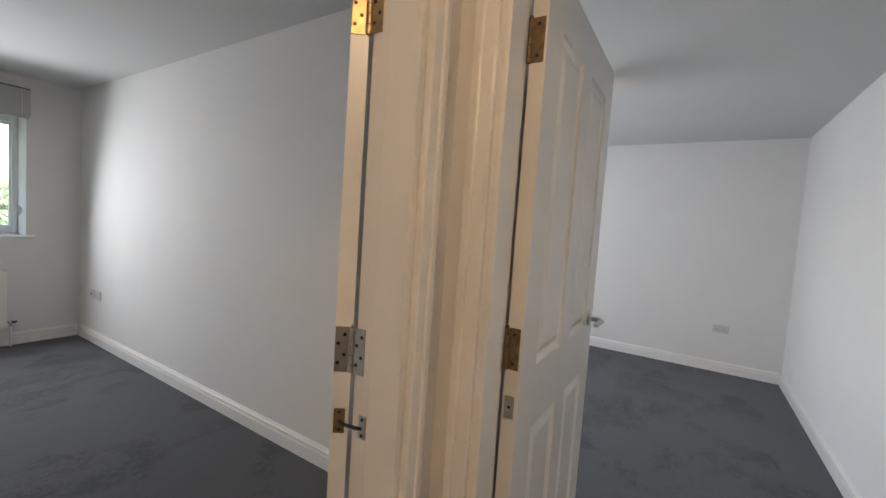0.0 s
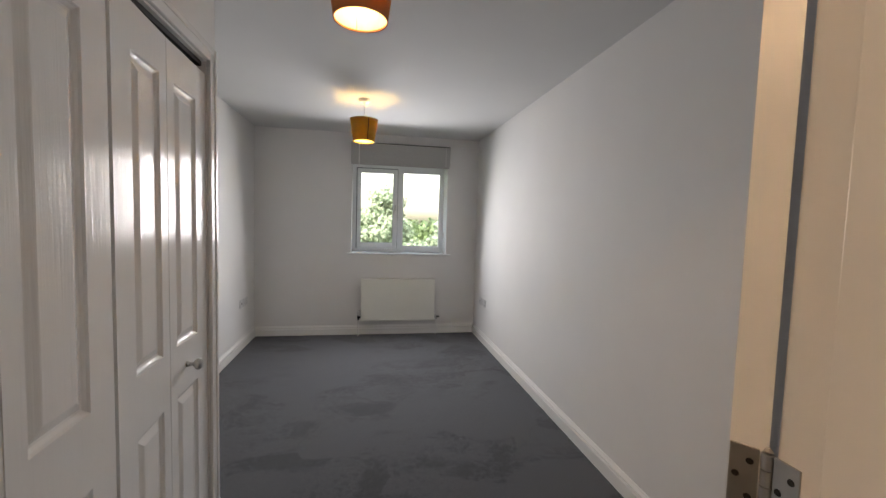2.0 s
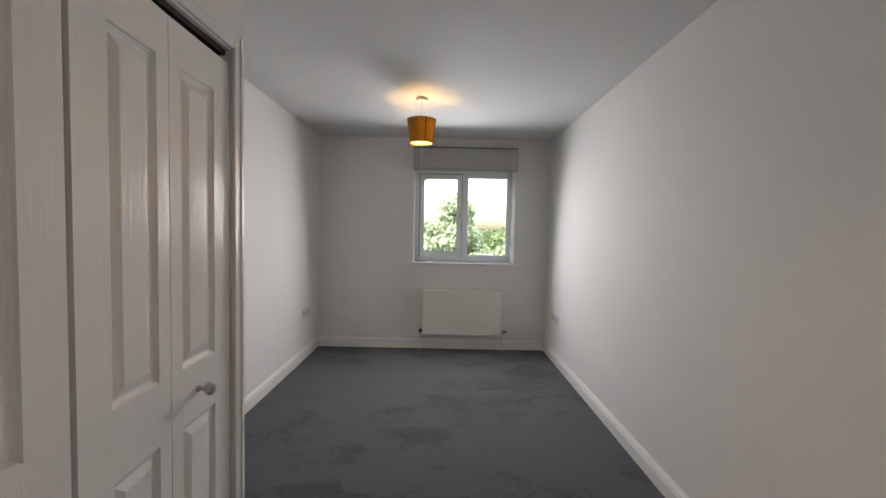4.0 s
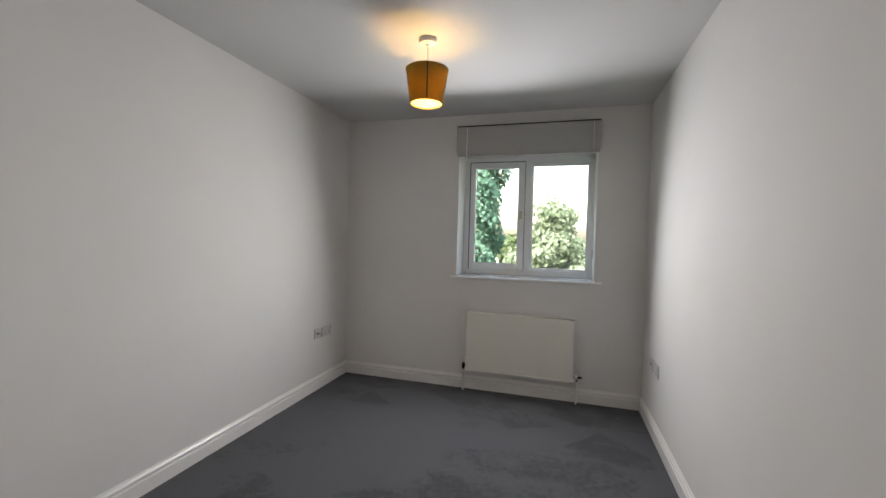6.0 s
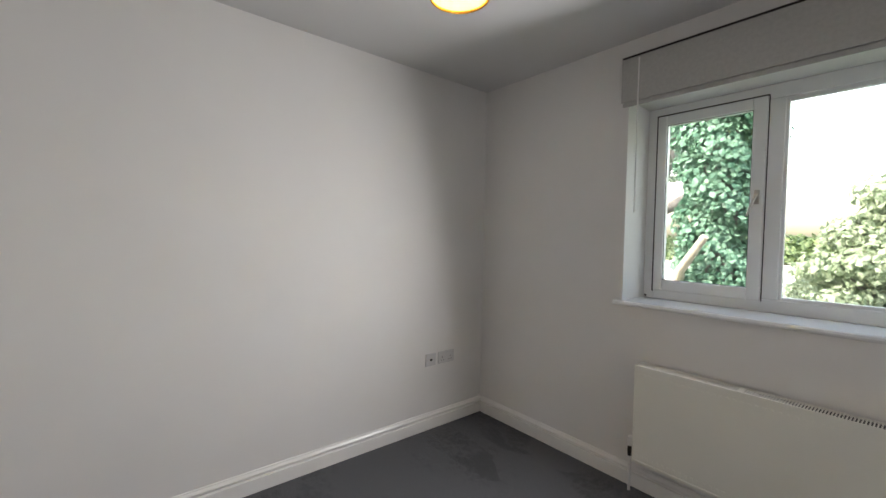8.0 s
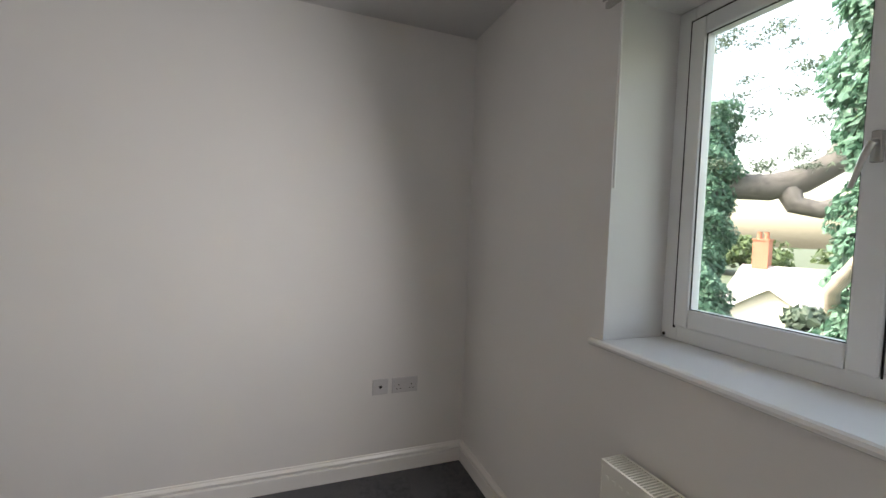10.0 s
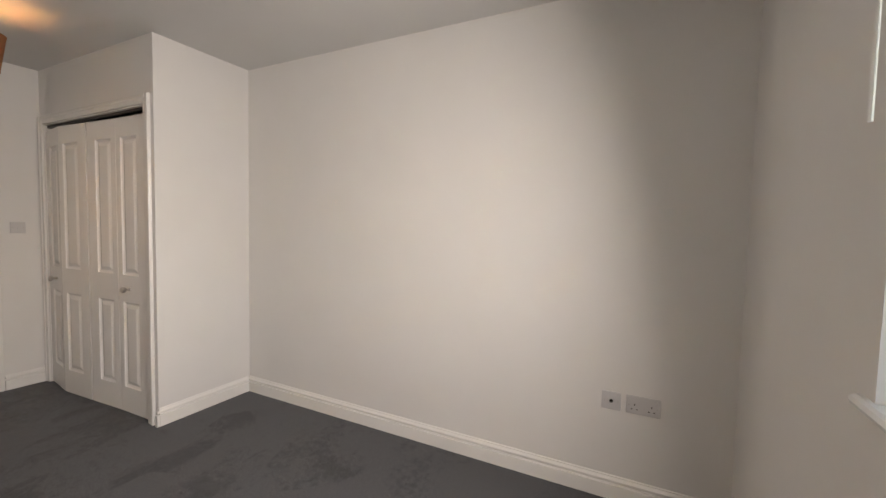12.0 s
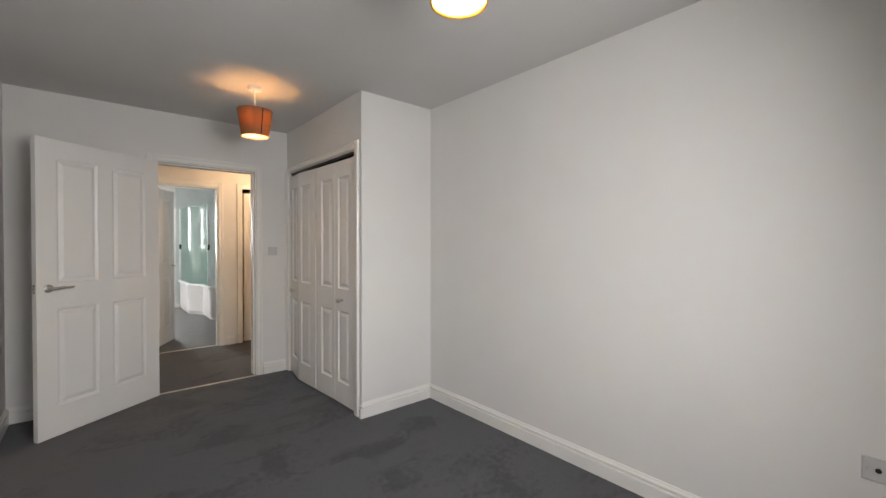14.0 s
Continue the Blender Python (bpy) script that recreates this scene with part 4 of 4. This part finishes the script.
def tree(x, y, top, radius, label, mat, n=9000, leaf=0.16, count=40, low=0.3):
    root = thing("tree", pose(x, y, GROUND), label, "tree")
    h = top - GROUND
    bm = bmesh.new()
    tube(bm, [(0, 0, -0.2), (0.1, 0.05, h * 0.25), (0.05, -0.1, h * 0.5), (0, 0, h * 0.8)], [0.2, 0.16, 0.11, 0.04], 10)
    for k in range(9):
        a, z = 2.4 * k, h * (0.25 + 0.045 * k)
        tube(bm, [(0.05, 0, z), (radius * 0.3 * math.cos(a), radius * 0.3 * math.sin(a), z + 0.4), (radius * 0.6 * math.cos(a), radius * 0.6 * math.sin(a), z + 0.7)], [0.07, 0.045, 0.015], 7)
    part("trunk", bm, BARK, root, smooth=True)
    blobs = clumps(radius, h * low, h, count, radius * 0.3)
    pts, ways = crown_points(n, blobs)
    part("crown", leaf_mesh("crown", pts, leaf, mat, ways), mat, root)
    return root


def ivy_mesh(n, low, high, radius, seed, size):
    """Ivy round an upright trunk, thicker and thinner by turns and wider towards the ground."""
    z = rng.uniform(low, high, n)
    ang = rng.uniform(0, 2 * math.pi, n)
    wob = radius * (1 + 0.13 * np.sin(z * 2.1 + seed) + 0.15 * np.sin(z * 5.3 + ang * 2 + seed) + 0.12 * np.sin(z * 11 + ang * 3)) + np.clip((4.0 - z) * 0.08, 0, 0.3)
    r = wob * rng.uniform(0.7, 1.07, n)
    way = np.stack([np.cos(ang), np.sin(ang), 0.5 + 0 * z], 1)
    return leaf_mesh("ivy", np.stack([r * np.cos(ang), r * np.sin(ang), z], 1), size, IVY, way, narrow=0.75, loose=0.4)


# ivy-covered trunk close to the window
ivy_tree = thing("ivy_tree", pose(0.56, 8.0, GROUND), "tree trunk thickly covered in green ivy", "tree")
bm = bmesh.new()
tube(bm, [(0, 0, -0.3), (0.02, 0, 2.5), (0, 0, 5), (-0.05, 0.05, 8)], [0.24, 0.21, 0.18, 0.14], 14)
part("trunk", bm, BARK, ivy_tree, smooth=True)
part("stub", tube(bmesh.new(), [(-0.3, -0.3, 4.12), (-0.2, -0.56, 4.3), (0.06, -0.64, 4.69)], [0.055, 0.05, 0.038], 9), PALE_BARK, ivy_tree, "pale broken branch stub", smooth=True)
part("ivy", ivy_mesh(26000, 0.2, 7.6, 0.45, 1, 0.042), IVY, ivy_tree)

# pine with an ivy-clad trunk and a bent limb
pine = thing("pine_tree", pose(-3.55, 11.2, GROUND, 0, 0, 37), "pine with an ivy-covered trunk and one bent limb", "tree")
bm = bmesh.new()
tube(bm, [(0, 0, -0.3), (0.02, 0, 2.5), (0, 0, 5), (-0.05, 0.05, 7.15)], [0.34, 0.3, 0.27, 0.2], 14)
part("trunk", bm, BARK, pine, smooth=True)
ZL = 2.35 - GROUND
part("limb", tube(bmesh.new(), [(0.1, 0, ZL + 0.1), (0.6, 0.05, ZL + 0.02), (1.05, 0.1, ZL + 0.0), (1.5, 0.12, ZL + 0.12), (1.95, 0.15, ZL + 0.42), (2.2, 0.15, ZL + 1.0), (2.3, 0.2, ZL + 2.2), (2.6, 0.2, ZL + 3.8)],
                       [0.24, 0.24, 0.25, 0.24, 0.22, 0.19, 0.15, 0.08], 12), BARK, pine, smooth=True)
part("branch", tube(bmesh.new(), [(1.3, 0.08, ZL - 0.02), (1.42, 0.0, ZL - 0.33), (1.75, -0.05, ZL - 0.42), (2.2, -0.1, ZL - 0.25), (2.8, -0.1, ZL + 0.15), (3.6, -0.1, ZL + 0.6)],
                         [0.2, 0.17, 0.15, 0.13, 0.1, 0.04], 10), BARK, pine, smooth=True)
part("ivy", ivy_mesh(24000, 0.2, 7.2, 0.5, 2.4, 0.05), IVY, pine)
pts = []
for k in range(110):
    c = np.array([rng.uniform(-1.5, 3.6), rng.uniform(-0.8, 1.4), rng.uniform(ZL - 0.3, ZL + 4.2)])
    if c[2] < ZL + 0.3 and c[0] < 2:
        c[2] += 0.7
    d = rng.normal(size=(110, 3)) * [0.13, 0.13, 0.05]
    pts.append(c + d)
for k in range(14):
    c = np.array([rng.uniform(2.3, 3.2), rng.uniform(-0.3, 0.3), rng.uniform(ZL - 2.2, ZL - 0.8)])
    pts.append(c + rng.normal(size=(60, 3)) * [0.16, 0.16, 0.14])
part("needles", leaf_mesh("needles", np.concatenate(pts), 0.042, NEEDLE, np.array([0, -0.3, 0.6]), narrow=0.35, loose=1.0), NEEDLE, pine)
for k in range(16):
    bm = bmesh.new()
    x, z = rng.uniform(-1.0, 3.4), ZL + rng.uniform(0.3, 3.8)
    tube(bm, [(x, 0, z), (x + rng.uniform(-0.5, 0.5), rng.uniform(-0.4, 0.4), z + rng.uniform(-0.3, 0.3)), (x + rng.uniform(-1, 1), rng.uniform(-0.6, 0.6), z + rng.uniform(-0.4, 0.4))], [0.008, 0.006, 0.003], 6)
    part("twig", bm, BARK, pine)

tree(1.75, 12, 2.75, 1.35, "light green broad-leaved tree beyond the lawn", LEAF, n=32000, leaf=0.06, count=90)
tree(3.9, 13.5, 1.9, 1.4, "light green bushy tree beyond the lawn", LEAF, n=24000, leaf=0.066, count=60)
tree(0.0, 17, 0.7, 1.5, "low sunlit bushy tree", LEAF, n=18000, leaf=0.075, count=50)
tree(-1.0, 9.75, 0.95, 1.0, "low pine-like bush beside the trunk", NEEDLE, n=16000, leaf=0.07, count=50)
tree(-6.0, 12.3, 1.3, 1.5, "leafy green bush beside the pine", NEEDLE, n=16000, leaf=0.07, count=50)
tree(9, 40, 2.0, 5.0, "dark green tree far off", FAR_LEAF, n=9000, leaf=0.3)
tree(-12, 60, 3.0, 7.0, "dark green tree far off", FAR_LEAF, n=9000, leaf=0.4)
tree(-38, 60, 3.2, 8.0, "dark green tree far off", FAR_LEAF, n=9000, leaf=0.4)

# far wood on the skyline
blobs = []
for k in range(120):
    a = math.radians(rng.uniform(-75, 75))
    d = rng.uniform(110, 150)
    blobs.append(((d * math.sin(a), d * math.cos(a), GROUND + rng.uniform(0.5, 3.5)), (7, 5, 3.2)))
tagged(part("far_wood", leaf_mesh("far_wood", *[(p, 1.0, FAR_LEAF, w) for p, w in (crown_points(24000, blobs),)][0]), FAR_LEAF), "hazy green woodland along the skyline", "woodland", kind="stuff")

# neighbouring house
def ridge_roof(length, half, eave, top, over=0.25, thick=0.14):
    """A pitched roof of even thickness with its ridge along x, from x = 0."""
    bm = bmesh.new()
    drop = (top - eave) / half * over
    sec = [(-half - over, eave - drop), (0, top), (half + over, eave - drop), (half + over, eave - drop - thick), (0, top - thick * 1.2), (-half - over, eave - drop - thick)]
    a = [bm.verts.new((-over, y, z)) for y, z in sec]
    b = [bm.verts.new((length + over, y, z)) for y, z in sec]
    for k in range(6):
        bm.faces.new((a[k], a[(k + 1) % 6], b[(k + 1) % 6], b[k]))
    for v in (a, b):
        bm.faces.new((v[0], v[1], v[4], v[5])), bm.faces.new((v[1], v[2], v[3], v[4]))
    return bm


def gable_walls(length, half, eave, top):
    """Walls with their pointed ends, as one closed block along x."""
    bm = bmesh.new()
    sec = [(-half, 0), (-half, eave), (0, top), (half, eave), (half, 0)]
    a = [bm.verts.new((0, y, z)) for y, z in sec]
    b = [bm.verts.new((length, y, z)) for y, z in sec]
    for k in range(5):
        bm.faces.new((a[k], a[(k + 1) % 5], b[(k + 1) % 5], b[k]))
    bm.faces.new(a), bm.faces.new(b)
    return bm


house = thing("house", pose(-10.7, 24.1, GROUND, 0, 0, 16), "cream rendered house with a pale roof and brick chimney", "house")
part("wall", gable_walls(9, 2.6, 1.95, 3.4), RENDERED, house)
roof = part("roof", ridge_roof(9, 2.6, 2.1, 3.55), SLATE, house)
wing = pose(1.9, -3.9, 0, 0, 0, 90)
part("wall", gable_walls(3.4, 1.5, 1.9, 2.9), RENDERED, house).matrix_local = wing
part("roof", ridge_roof(3.4, 1.5, 2.05, 3.05), SLATE, house).matrix_local = wing
for s in (-1, 1):
    part("bargeboard", sweep(bmesh.new(), [(-0.03, -0.2), (0.03, -0.2), (0.03, 0), (-0.03, 0)], (1.9 + s * 1.75, -4.17, 1.86), (1.9, -4.17, 3.05), (0, 1, 0)), UPVC, house, "white bargeboard")
part("chimney", boxes((0.2, -0.3, 3.2, 0.8, 0.3, 4.7), (0.16, -0.34, 4.7, 0.84, 0.34, 4.78)), BRICK, roof)
for x in (0.36, 0.64):
    part("chimney_pot", lathe(bmesh.new(), [(0.11, 4.78), (0.09, 5.05), (0.11, 5.1)], 14, pose(x, 0, 0)), BRICK, roof, smooth=True)
for x in (4.6, 6.8):
    part("window", boxes((x, -2.63, 0.7, x + 1.1, -2.58, 1.7)), UPVC, house)
